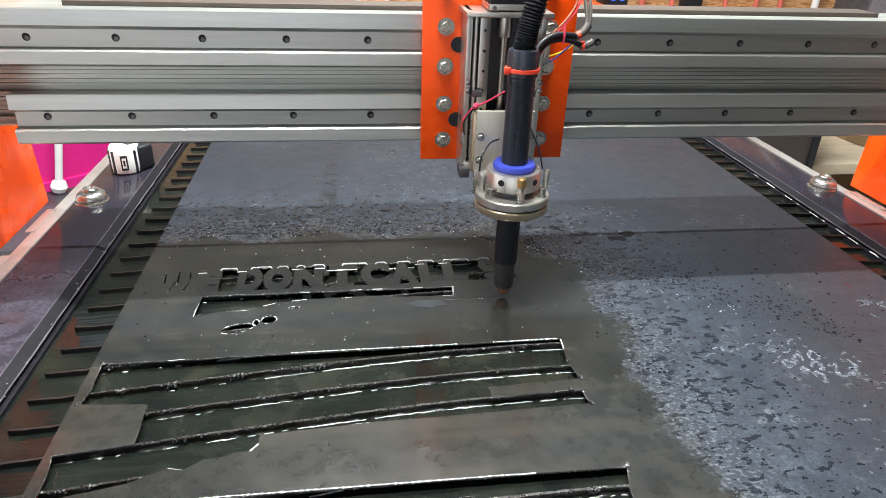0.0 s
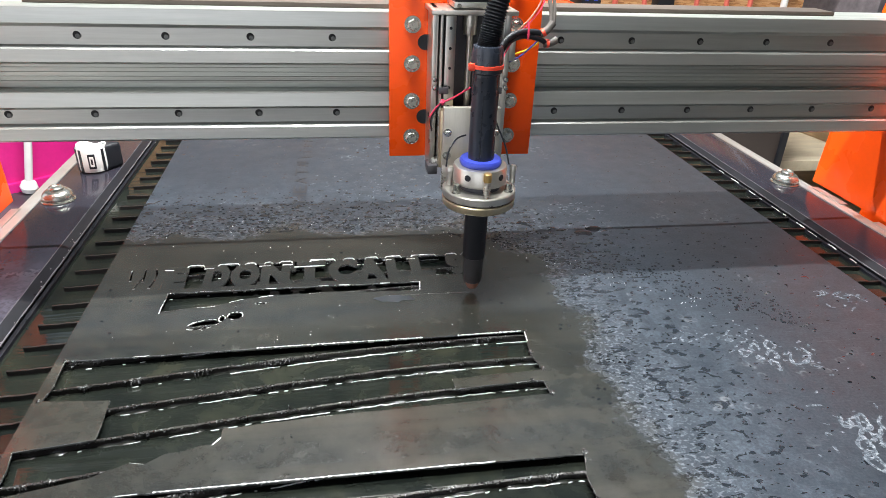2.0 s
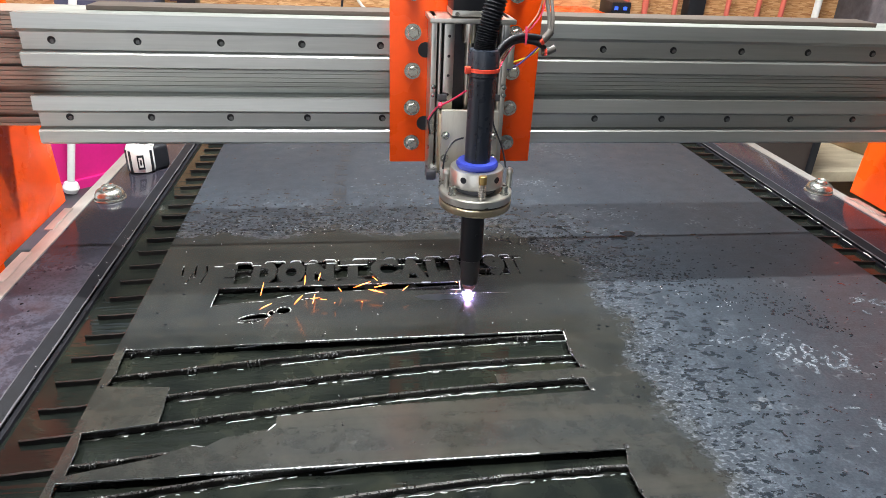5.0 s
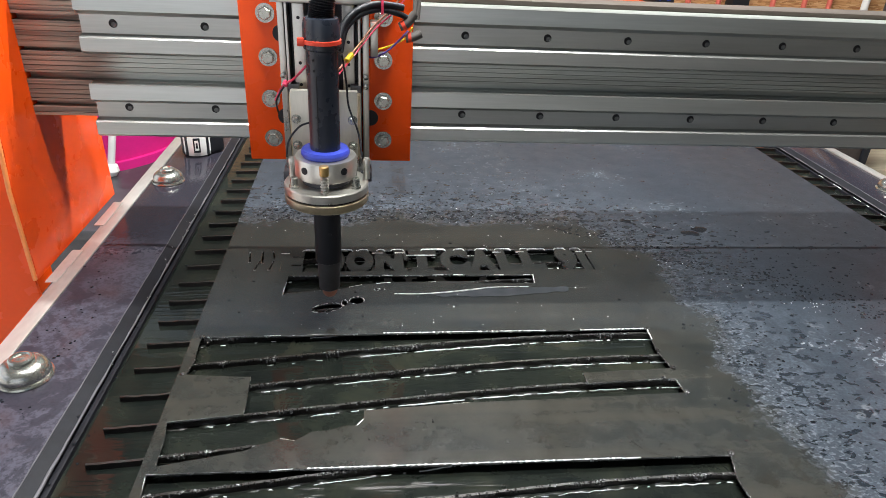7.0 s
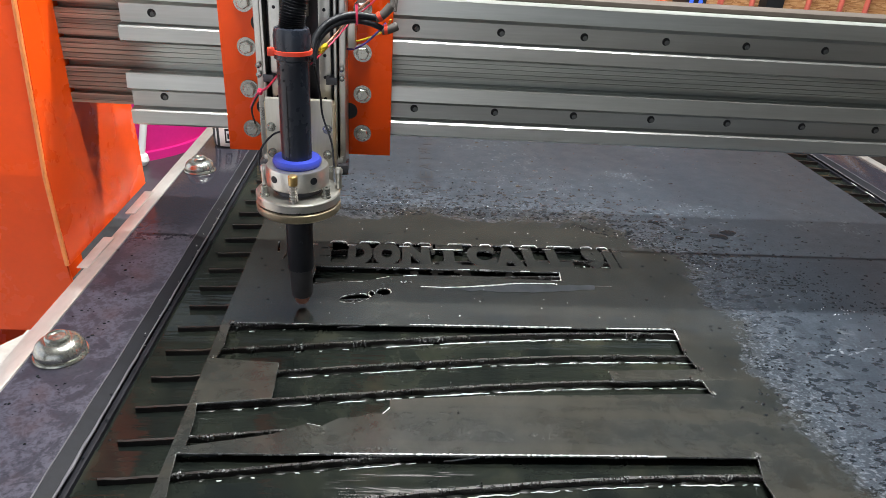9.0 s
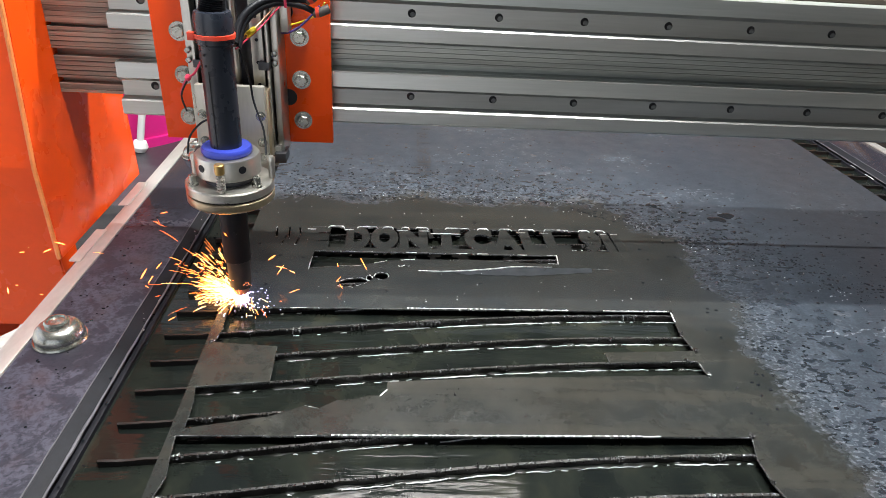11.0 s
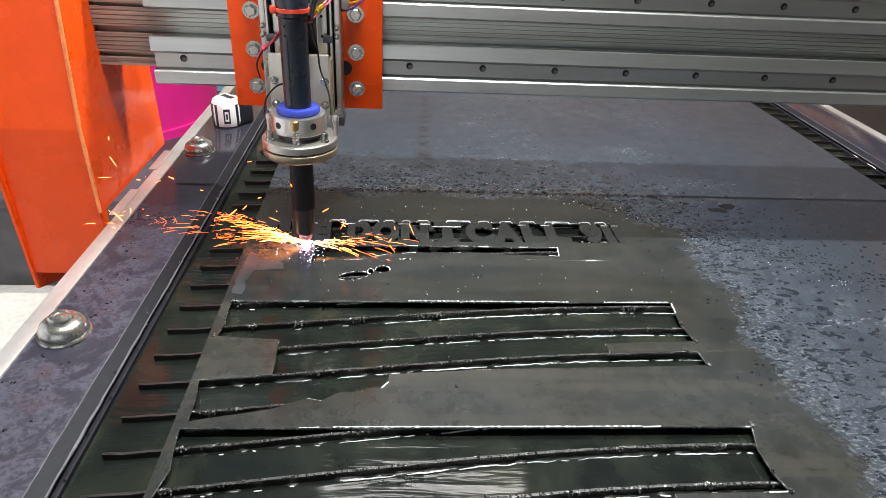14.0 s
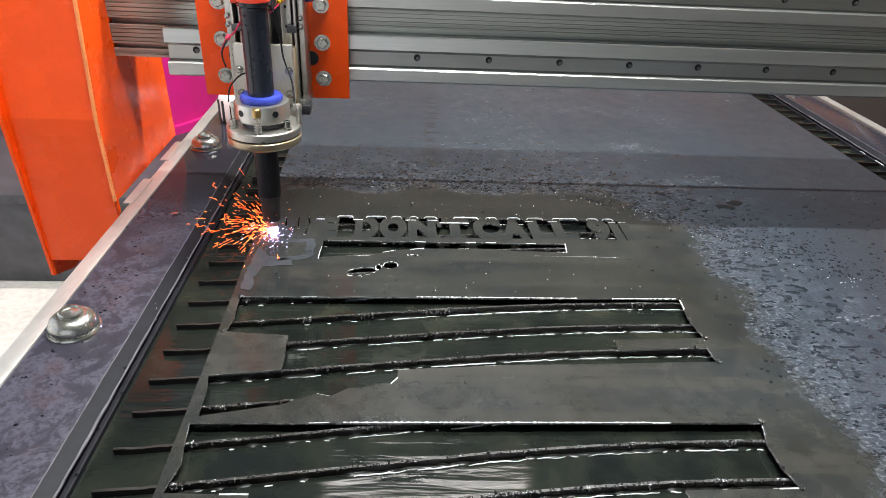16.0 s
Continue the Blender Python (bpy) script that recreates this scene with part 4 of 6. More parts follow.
def build_stains():
    """Chalky rings and smears left where splashes dried."""
    rnd = random.Random(9)
    bm = bmesh.new()

    laid = []

    def arc_ring(x, y, a, b, turn, w, f0, f1):
        n = 22
        laid.append(1)
        z = 0.0003 + 0.0000025 * len(laid)
        rows = []
        for k in range(n + 1):
            q = f0 + (f1 - f0) * k / n
            wob = 1 + 0.10 * math.sin(3 * q + turn * 7) + 0.06 * (rnd.random() - 0.5)
            ww = w * (0.35 + 0.9 * abs(noise.noise((x * 90 + q, y * 90, q * 1.3)))) * min(1, 6 * k / n + 0.15, 6 * (n - k) / n + 0.15)
            c_, s_ = math.cos(q), math.sin(q)
            row = []
            for e in (-ww, ww):
                u, t = (a * wob + e) * c_, (b * wob + e) * s_
                row.append(bm.verts.new((x + u * math.cos(turn) - t * math.sin(turn), y + u * math.sin(turn) + t * math.cos(turn), z)))
            rows.append(row)
        for r0, r1 in zip(rows, rows[1:]):
            bm.faces.new((r0[0], r0[1], r1[1], r1[0]))

    rings = [(.932, -.068, .006, .010), (.958, -.064, .007, .010), (.948, -.086, .008, .009), (.912, -.078, .007, .008), (.938, -.108, .005, .010), (.985, -.092, .013, .022), (.926, -.092, .004, .004),
             (.957, -.222, .006, .011), (.978, -.226, .007, .014), (.966, -.246, .008, .012), (.990, -.252, .009, .018), (.952, -.262, .009, .014), (.975, -.276, .009, .016), (.945, -.286, .008, .013),
             (.963, -.302, .011, .017), (.990, -.296, .008, .018), (1.005, -.232, .008, .015)]
    for x, y, a, b in rings:
        turn = rnd.uniform(-0.6, 0.6) - 0.5
        for _ in range(3):
            f0 = rnd.uniform(0, 6.28)
            arc_ring(x, y, a * rnd.uniform(0.85, 1.05), b * rnd.uniform(0.85, 1.05), turn, 0.0042, f0, f0 + rnd.uniform(1.6, 4.6))
    for x, y, sx, sy, n in ((.895, -.040, .035, .012, 34), (.995, -.095, .018, .020, 24), (.972, -.255, .03, .04, 40), (1.165, .045, .022, .016, 30), (.826, .415, .045, .022, 60), (.42, .57, .06, .04, 70), (.43, .77, .05, .04, 60), (.73, .59, .030, .020, 60), (.66, .98, .05, .04, 50), (.45, .91, .07, .05, 50), (.56, .50, .06, .04, 40), (.25, .46, .05, .04, 20),
                            (.75, .34, .04, .02, 40)):
        for _ in range(n):
            a = rnd.uniform(0.002, 0.011)
            f0 = rnd.uniform(0, 6.28)
            arc_ring(x + rnd.gauss(0, sx), y + rnd.gauss(0, sy), a, a * rnd.uniform(0.2, 0.7), rnd.gauss(0.2, 0.5), 0.0028, f0, f0 + rnd.uniform(0.8, 2.6))
    ob = part("dried_stains", bm, CHALK, None, "", False)
    tagged(ob, "chalky white rings and smears of dried splashes on the sheet", "stains", "", "stuff")


def puddle(label, outline, seed, wave=0.004):
    """A thin film of water with a rounded, wandering edge."""
    rnd = random.Random(seed)
    pts = [Vector((x, y, 0)) for x, y in outline]
    rim = []
    for a, b in zip(pts, pts[1:] + pts[:1]):
        n = max(2, int((b - a).length / 0.003))
        for k in range(n):
            p = a.lerp(b, k / n)
            w = noise.noise_vector((p.x * 70 + seed, p.y * 70, seed)) * wave
            rim.append((max(p.x + w.x, 0.001), p.y + w.y))
    bm = bmesh.new()
    low = [bm.verts.new((x, y, -0.0002)) for x, y in rim]
    top = [bm.verts.new((x, y, 0.0006)) for x, y in rim]
    for k in range(len(rim)):
        q = (k + 1) % len(rim)
        bm.faces.new((low[k], low[q], top[q], top[k]))
    bm.faces.new(top)
    ob = part("puddle", bm, FILM, None, "", False)
    return tagged(ob, label, "puddle", "puddles on the sheet")


# water film in pale grey that stands in for the brightness it reflects
FILM = worn("sheen_grey_water_film", (0.040, 0.044, 0.050), 0.10, 0.0, 0.35, 30, relief=0.05)
PUDDLE_EDGE = puddle("pale shallow puddle spread along the edge of the sheet", [(0.006, 0.135), (0.020, 0.110), (0.060, 0.098), (0.066, 0.084), (0.022, 0.076), (0.014, 0.045), (0.020, 0.016), (0.003, 0.016), (0.003, 0.070)], 1)
PUDDLE_TOP = puddle("pale shallow puddle round the freshly cut corner", [(0.004, 0.158), (0.088, 0.160), (0.091, 0.108), (0.074, 0.098), (0.030, 0.092), (0.055, 0.104), (0.078, 0.116), (0.076, 0.150), (0.004, 0.146)], 2)
WAVE = puddle("low tongue of water creeping over the sheet", [(0.300, 0.1015), (0.340, 0.104), (0.412, 0.1175), (0.530, 0.1205), (0.530, 0.108), (0.430, 0.094), (0.340, 0.095)], 3, 0.003)
# near-white tube puts the highlight on the tongue's crest into shape and colour
crest = tube(bmesh.new(), [(0.262, 0.1030, 0.0007), (0.300, 0.1020, 0.0008), (0.340, 0.106, 0.0009), (0.380, 0.113, 0.0009), (0.412, 0.1195, 0.0009), (0.470, 0.1215, 0.0008)], 0.0011, 6, 6,
             lambda f: 0.0005 + 0.0008 * math.sin(math.pi * f) * (0.7 + 0.3 * math.sin(f * 60)))
part("crest", crest, GLINT_WHITE, WAVE, "near-white crest of the water tongue, highlight in its colour")
SMEAR = puddle("small pale smear of water beside the cut", [(0.408, 0.113), (0.430, 0.121), (0.462, 0.118), (0.470, 0.106), (0.445, 0.099), (0.420, 0.105)], 4)
def build_ledge_glints():
    """Short near-white tubes in place of wet glints on the far trough's ledge."""
    rnd = random.Random(41)
    bm = bmesh.new()
    y = 0.16
    while y < 0.62:
        ln = rnd.uniform(0.006, 0.035)
        x = 1.2765 - 0.004 * rnd.random()
        tube(bm, [(x, y, -0.0052), (x + rnd.gauss(0, 0.0006), y + ln * 0.5, -0.0050), (x, y + ln, -0.0052)], rnd.uniform(0.0006, 0.0014), 6, 3)
        y += ln + rnd.uniform(0.004, 0.05)
    tagged(part("ledge_glints", bm, GLINT_WHITE), "near-white streaks along the black trough ledge in place of wet glints", "water drops", "", "stuff")


build_ledge_glints()
build_drops()
build_glints()
build_stains()
for k, (x, y) in enumerate(((0.618, 0.006), (0.613, -0.045), (0.619, -0.083), (0.598, -0.102), (0.616, -0.131), (0.622, -0.233), (0.614, -0.297), (0.620, -0.322), (0.008, -0.001), (0.003, -0.078))):
    slag_lump((x, y, 0.0006), 0.0026 + 0.0012 * (k % 3) / 2, 30 + k)

# ---------------------------------------------------------------- things round the table


def build_tape():
    t = thing("tape_measure", "black tape measure with white and silver striped case on the rim", "tape measure", (-0.150, 0.700, 0.004))
    t.rotation_euler = (0, 0, radians(50))
    bm = boxed((-0.006, -0.030, 0.0), (0.042, 0.030, 0.056), 0.009, 3)
    part("case", bm, BLACKPL, t, "black rubbered case")
    part("drum", turned([(0.020, 0.0), (0.030, 0.003), (0.032, 0.012), (0.032, 0.050), (0.028, 0.059), (0.018, 0.061)], (-0.008, 0, 0), 36), WHITEP, t, "white rounded end of the case")
    for k, a in enumerate((118, 142, 166, 190, 275)):
        q = radians(a)
        bm = boxed((-0.003, -0.0006, 0.004), (0.003, 0.0008, 0.052))
        bm.transform(pose(-0.008 + 0.0322 * math.cos(q), 0.0322 * math.sin(q), 0, 0, 0, a + 90))
        part("stripe", bm, BLACKPL, t)
    q = radians(232)
    for w, h0, h1, dd, mt in ((0.007, 0.012, 0.044, 0.0004, BLACKPL), (0.004, 0.017, 0.039, 0.0012, WHITEP), (0.0018, 0.022, 0.034, 0.0018, BLACKPL)):
        bm = boxed((-w, -0.0008, h0), (w, 0.0008, h1))
        bm.transform(pose(-0.008 + (0.0322 + dd) * math.cos(q), (0.0322 + dd) * math.sin(q), 0, 0, 0, 232 + 90))
        part("badge", bm, mt, t)
    part("top_label", boxed((-0.016, -0.026, 0.0600), (0.010, 0.024, 0.0625), 0.0008), WHITEP, t)
    part("top_mark", boxed((-0.010, -0.020, 0.0622), (0.004, 0.018, 0.0630)), BLACKPL, t)
    part("clip", boxed((0.041, -0.010, 0.020), (0.049, 0.010, 0.050), 0.001), DARKSTEEL, t)


def build_corner():
    """The low chest, cushion and white post behind the far end of the table."""
    t = thing("storage_chest", "low dark storage chest behind the table", "chest", (-0.95, 2.05, FLOOR))
    part("body", boxed((-0.85, -0.80, 0.0), (0.60, 0.42, 0.31), 0.01), DARKSTEEL, t)
    part("lid", boxed((-0.87, -0.82, 0.31), (0.62, 0.44, 0.345), 0.008), DARKSTEEL, t)
    c_ = thing("plastic_tub", "bright magenta plastic tub standing on the dark chest", "tub", (-1.02, 2.10, FLOOR + 0.345))
    part("wall", turned([(0.40, 0.0), (0.43, 0.01), (0.47, 0.42), (0.45, 0.42), (0.42, 0.03)], seg=56), PINK, c_)
    part("rim", turned([(0.465, 0.40), (0.495, 0.405), (0.495, 0.43), (0.450, 0.435)], seg=56), PINK, c_)
    part("foot_ring", turned([(0.395, 0.0), (0.445, 0.0), (0.447, 0.035), (0.41, 0.04)], seg=56), PINK, c_)
    p = thing("white_post", "white painted post with a ball foot", "post", (-0.765, 1.70, FLOOR + 0.345))
    p.rotation_euler = (0, radians(12), 0)
    part("shaft", turned([(0.013, 0.03), (0.013, 0.75)], seg=20), WHITEP, p)
    part("ball_foot", turned([(0.004, 0.0), (0.022, 0.007), (0.0300, 0.026), (0.023, 0.046), (0.012, 0.053)], seg=24), WHITEP, p)


def build_back_wall_things():
    for x, lean in ((1.70, 0.0), (1.80, 0.06), (1.80, -0.02), (1.96, 0.03), (2.25, 0.04), (2.42, 0.04), (2.555, 0.05)):
        t = part("steel_rod", turned([(0.013, 0.0), (0.013, 1.65)], seg=12), REDROD)
        t.matrix_local = pose(x - lean * 0.9, 2.58, FLOOR, -4, math.degrees(lean), 0)
        tagged(t, "red-oxide steel rod leaning on the boards", "rod", "leaning rods")
    t = part("white_pipe", turned([(0.018, 0.0), (0.018, 1.7)], seg=16), WHITEP)
    t.matrix_local = pose(2.70, 2.56, FLOOR, -4, 2.5, 0)
    tagged(t, "white plastic pipe leaning on the boards", "pipe")
    t = thing("wall_bracket", "black metal bracket hanging on the boards", "bracket", (2.095, 2.70, 0.0))
    part("plate", boxed((-0.046, -0.03, -0.25), (0.046, 0.05, 0.5), 0.006), BLACKPL, t)
    part("hook", tube(bmesh.new(), [(-0.045, -0.02, -0.05), (-0.07, -0.05, -0.06), (-0.075, -0.06, 0.02)], 0.012, 10), DARKSTEEL, t)
    t = thing("orange_shelf", "orange painted steel shelf edge on the wall", "shelf", (1.30, 2.55, 0.135))
    part("board", boxed((-0.26, -0.12, -0.012), (0.24, 0.20, 0.012), 0.003), ORANGE, t)
    for x in (-0.2, 0.18):
        part("bracket", boxed((x - 0.012, -0.10, -0.16), (x + 0.012, 0.20, -0.012), 0.002), ORANGE, t)
    t = thing("control_panel", "small black control panel with lit blue displays", "control panel", (1.645, 2.60, 0.14))
    part("case", boxed((-0.05, -0.03, -0.035), (0.05, 0.15, 0.05), 0.004), BLACKPL, t)
    for x in (-0.026, 0.02):
        part("display", boxed((x - 0.009, -0.033, 0.014), (x + 0.009, -0.029, 0.030)), LEDBLUE, t, "glowing blue display")
    for k in range(4):
        part("knob", turned([(0.006, 0), (0.005, 0.012)], (-0.036 + 0.024 * k, -0.03, -0.016), 12, "y"), ZINC, t)
    t = thing("wall_tray", "dark blue tray with a pale edge against the boards", "tray", (-0.80, 2.62, 0.10))
    part("bed", boxed((-0.21, -0.10, 0.0), (0.21, 0.12, 0.045), 0.004), TRAYBLUE, t)
    part("edge", boxed((-0.20, -0.115, -0.012), (0.19, -0.095, 0.006), 0.002), BLUEB, t)
    part("bracket", boxed((-0.18, -0.05, -0.25), (0.18, 0.12, -0.012), 0.002), DARKSTEEL, t)
    t = thing("blue_board", "light blue board leaning on the wall", "board", (-0.80, 2.66, FLOOR))
    part("sheet", boxed((-0.20, -0.02, 0.0), (0.18, 0.0, 0.86), 0.002), BLUEB, t)
    t = thing("black_clamp", "black metal clamp hanging on the boards", "clamp", (-0.47, 2.66, 0.13))
    bm = boxed((-0.035, -0.05, -0.03), (0.05, 0.06, 0.30), 0.006)
    part("body", bm, BLACKPL, t)
    part("jaw", boxed((-0.065, -0.055, 0.01), (-0.035, 0.04, 0.26), 0.004), DARKSTEEL, t)
    t = part("thin_rod", turned([(0.006, 0.0), (0.006, 1.2)], seg=8), BLACKPL)
    t.matrix_local = pose(0.16, 2.62, FLOOR, -3, 6, 0)
    tagged(t, "thin black rod leaning on the boards", "rod")
    pts = [(0.44 + 0.115 * math.cos(q), 2.70 + 0.01 * math.sin(3 * q), 0.21 + 0.115 * math.sin(q)) for q in [2 * math.pi * k / 26 for k in range(54)]]
    t = part("cable_loop", tube(bmesh.new(), pts, 0.007, 8, 2), WHITEP)
    tagged(t, "coil of white cable hanging on the boards", "cable")
    t = thing("tall_cabinet", "tall grey steel cabinet in the corner", "cabinet", (3.30, 2.45, FLOOR))
    part("body", boxed((-0.36, -0.25, 0.0), (0.5, 0.3, 1.8), 0.01), LIPM, t)
    t = thing("office_chair", "black padded workshop chair", "chair", (3.10, 1.98, FLOOR))
    part("backrest", turned([(0.02, -0.05), (0.15, -0.04), (0.20, 0.0), (0.15, 0.04), (0.02, 0.05)], (0, 0, 0.86), 30, "y"), BLACKPL, t)
    part("seat", turned([(0.18, 0.42), (0.23, 0.44), (0.23, 0.50), (0.19, 0.52)], (0, -0.2, 0), 30), BLACKPL, t)
    part("column", turned([(0.025, 0.05), (0.025, 0.42)], (0, -0.2, 0), 14), DARKSTEEL, t)
    part("back_support", tube(bmesh.new(), [(0, -0.15, 0.45), (0, 0.04, 0.5), (0, 0.03, 0.8)], 0.02, 10), DARKSTEEL, t)
    for k in range(5):
        a = 2 * math.pi * k / 5
        part("base_arm", tube(bmesh.new(), [(0, -0.2, 0.07), (0.24 * math.cos(a), -0.2 + 0.24 * math.sin(a), 0.035)], 0.018, 8, 1), BLACKPL, t)


def build_right_side():
    t = thing("dark_cabinet", "dark steel cabinet beside the table", "cabinet", (1.86, 1.75, FLOOR))
    part("body", boxed((-0.26, -0.26, 0.0), (0.215, 0.30, 0.92), 0.006), BROWNDARK, t)
    part("corner_post", boxed((0.215, -0.27, 0.0), (0.240, -0.24, 0.95), 0.003), BLACKPL, t)
    t = thing("low_bench", "low pale wooden bench with clutter", "bench", (2.45, 1.95, FLOOR))
    part("top", boxed((-0.40, -0.42, 0.43), (0.75, 0.42, 0.475), 0.004), CRATE, t)
    for x in (-0.34, 0.68):
        for y in (-0.36, 0.36):
            part("leg", boxed((x - 0.03, y - 0.03, 0), (x + 0.03, y + 0.03, 0.43), 0.003), CRATE, t)
    part("lower_shelf", boxed((-0.36, -0.40, 0.12), (0.70, 0.40, 0.15), 0.003), CRATE, t)
    t = thing("wooden_crate", "tilted brown crate with pale edge battens on the bench", "crate", (2.62, 1.80, FLOOR + 0.475))
    t.rotation_euler = (0, radians(-24), radians(12))
    t.location.z += 0.06
    part("body", boxed((-0.14, -0.14, 0.0), (0.16, 0.16, 0.26), 0.004), BOARD, t)
    for x in (-0.15, 0.15):
        part("batten", boxed((x - 0.012, -0.152, 0.0), (x + 0.012, -0.14, 0.27), 0.002), CRATE, t)
    part("batten", boxed((-0.16, -0.156, -0.006), (0.17, -0.14, 0.018), 0.002), CRATE, t)


def build_wheel():
    t = thing("loose_tyre", "worn grey tyre standing on the floor", "tyre", (-1.72, 1.95, FLOOR))
    part("tread", turned([(0.19, -0.07), (0.27, -0.085), (0.31, -0.06), (0.315, 0.0), (0.31, 0.06), (0.27, 0.085), (0.19, 0.07)], (0, 0, 0.315), 44, "y"), TYRE, t)
    part("rim", turned([(0.05, -0.05), (0.19, -0.06), (0.19, 0.06), (0.05, 0.05)], (0, 0, 0.315), 36, "y"), STRIP, t)


LEDBLUE = material("blue_display", (0.02, 0.05, 0.5), 0.3, 0.0, (0.05, 0.15, 1.0), 1.2)
TRAYBLUE = worn("dull_blue_paint", (0.06, 0.075, 0.12), 0.5, 0.1, 0.25, 10)
BROWNDARK = worn("dark_brown_steel", (0.055, 0.042, 0.038), 0.5, 0.1, 0.25, 6)
TYRE = worn("dusty_tyre", (0.10, 0.095, 0.09), 0.8, 0.0, 0.3, 20)
build_tape()
build_corner()
build_back_wall_things()
build_right_side()
build_wheel()

# ---------------------------------------------------------------- the gantry
def rail_profile(z0, z1):
    h = z1 - z0
    return [(0.006, z1), (-0.0125, z1), (-0.0125, z1 - 0.0018), (-0.0145, z1 - 0.021), (-0.004, z1 - 0.027), (0, z1 - 0.028), (0, z0 + 0.026), (-0.004, z0 + 0.0245),
            (-0.0110, z0 + 0.0235), (-0.0134, z0 + 0.0215), (-0.0138, z0 + 0.004), (-0.008, z0), (0.006, z0)]


def beam_profile():
    """Square-slotted extrusion: four deep slots and fine grooves between them."""
    slots = ((0.2362, 0.2436), (0.2738, 0.2838), (0.3128, 0.3184), (0.3530, 0.3610))
    cuts = [(a, b, 0.020) for a, b in slots]
    z = 0.2278
    while z < 0.388:
        if all(z < a - 0.0022 or z > b + 0.0022 for a, b in slots):
            cuts.append((z - 0.0006, z + 0.0006, 0.0078))
        z += 0.0066
    pts = [(0.088, 0.2230), (0.006, 0.2230)]
    for a, b, d in sorted(cuts):
        pts += [(0.006, a), (d, a + 0.0002), (d, b - 0.0002), (0.006, b)]
    return pts + [(0.006, 0.392), (0.088, 0.392)]


def build_leg(parent, s, x_in):
    """A folded orange leg: inner side plate, front plate that hangs down outside the table, outer plate; s: +1 for the far side in x."""
    x_out = x_in + 0.137 * s
    t = 0.007 * s
    side = [(-0.0975, 0.0085), (0.219, 0.0085), (0.2095, 0.164), (0.170, 0.43), (-0.0725, 0.43), (-0.101, 0.149)]
    bm = prism_x(bmesh.new(), side, x_in, x_in + t)
    bmesh.ops.bevel(bm, geom=bm.edges[:], offset=0.0012, segments=2, affect="EDGES", clamp_overlap=True)
    part("side_plate", bm, ORANGE, parent, "bright orange folded steel side plate")
    # the front plate butts on the side plate, whose cut edge stands a little proud
    front = [(-0.0725, 0.43), (-0.101, 0.149), (-0.0975, 0.006), (-0.0945, -0.110)]
    bm = bmesh.new()
    a = [bm.verts.new((x_in + t * (0.85 if z > 0 else 0.3), y + 0.0015, z)) for y, z in front]
    b = [bm.verts.new((x_out, y + 0.0015, z)) for y, z in front]
    for i in range(3):
        bm.faces.new((a[i], a[i + 1], b[i + 1], b[i]))
    bmesh.ops.recalc_face_normals(bm, faces=bm.faces)
    bmesh.ops.solidify(bm, geom=bm.faces[:], thickness=0.006)
    part("front_plate", bm, ORANGE, parent, "", False)
    # paler orange strip carries the highlight along the fold in its colour
    edge = [(-0.0735, 0.43), (-0.102, 0.149), (-0.0985, 0.010)]
    bm = bmesh.new()
    tube(bm, [(x_in + t * 0.5, y, z) for y, z in edge], 0.0032, 8, 1)
    part("plate_edge", bm, ORANGE_EDGE, parent, "paler edge of the folded plate, highlight put into its colour")
    out = [(-0.0950, -0.141), (-0.03, -0.165), (0.201, -0.165), (0.204, 0.164), (0.170, 0.43), (-0.080, 0.43), (-0.113, 0.150)]
    bm = prism_x(bmesh.new(), out, x_out, x_out + t)
    bmesh.ops.bevel(bm, geom=bm.edges[:], offset=0.0012, segments=2, affect="EDGES", clamp_overlap=True)
    part("outer_plate", bm, ORANGE, parent)
    for y0, y1 in ((-0.100, -0.002), (0.087, 0.184)):
        xa, xb = sorted((x_in - s * 0.0095, x_in - s * 0.0255))
        part("bearing_block", boxed((xa, y0, 0.0062), (xb, y1, 0.0080), 0.0006), STRIP, parent, "bare metal linear bearing block")


def screw_well_mesh():
    """A proud near-black disc; its colour is the shade in a counterbored screw hole."""
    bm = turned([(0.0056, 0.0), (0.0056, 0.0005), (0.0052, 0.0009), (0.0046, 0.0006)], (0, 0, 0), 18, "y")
    me = finish(bm, "screw", WELL_SHADE, True)
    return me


def glint_mesh():
    bm = turned([(0.0034, 0.0), (0.0033, 0.0004), (0.0024, 0.0007), (0.0016, 0.0003)], (0.0013, -0.0011, -0.0013), 14, "y")
    # crescent that puts the glint on the hole's rim into shape
    tube(bm, [(0.0053 * math.cos(q), -0.0010, 0.0053 * math.sin(q)) for q in (-1.1, -0.6, -0.1, 0.3)], 0.0006, 6, 2)
    return finish(bm, "screw_head", SCREWGREY, True)


SCREWGREY = worn("dull_screw_steel", (0.16, 0.165, 0.16), 0.4, 0.6, 0.3, 90)
# near black for the shade inside the screw holes
WELL_SHADE = worn("screw_well_shade", (0.006, 0.006, 0.007), 0.5, 0.1, 0.3, 60)


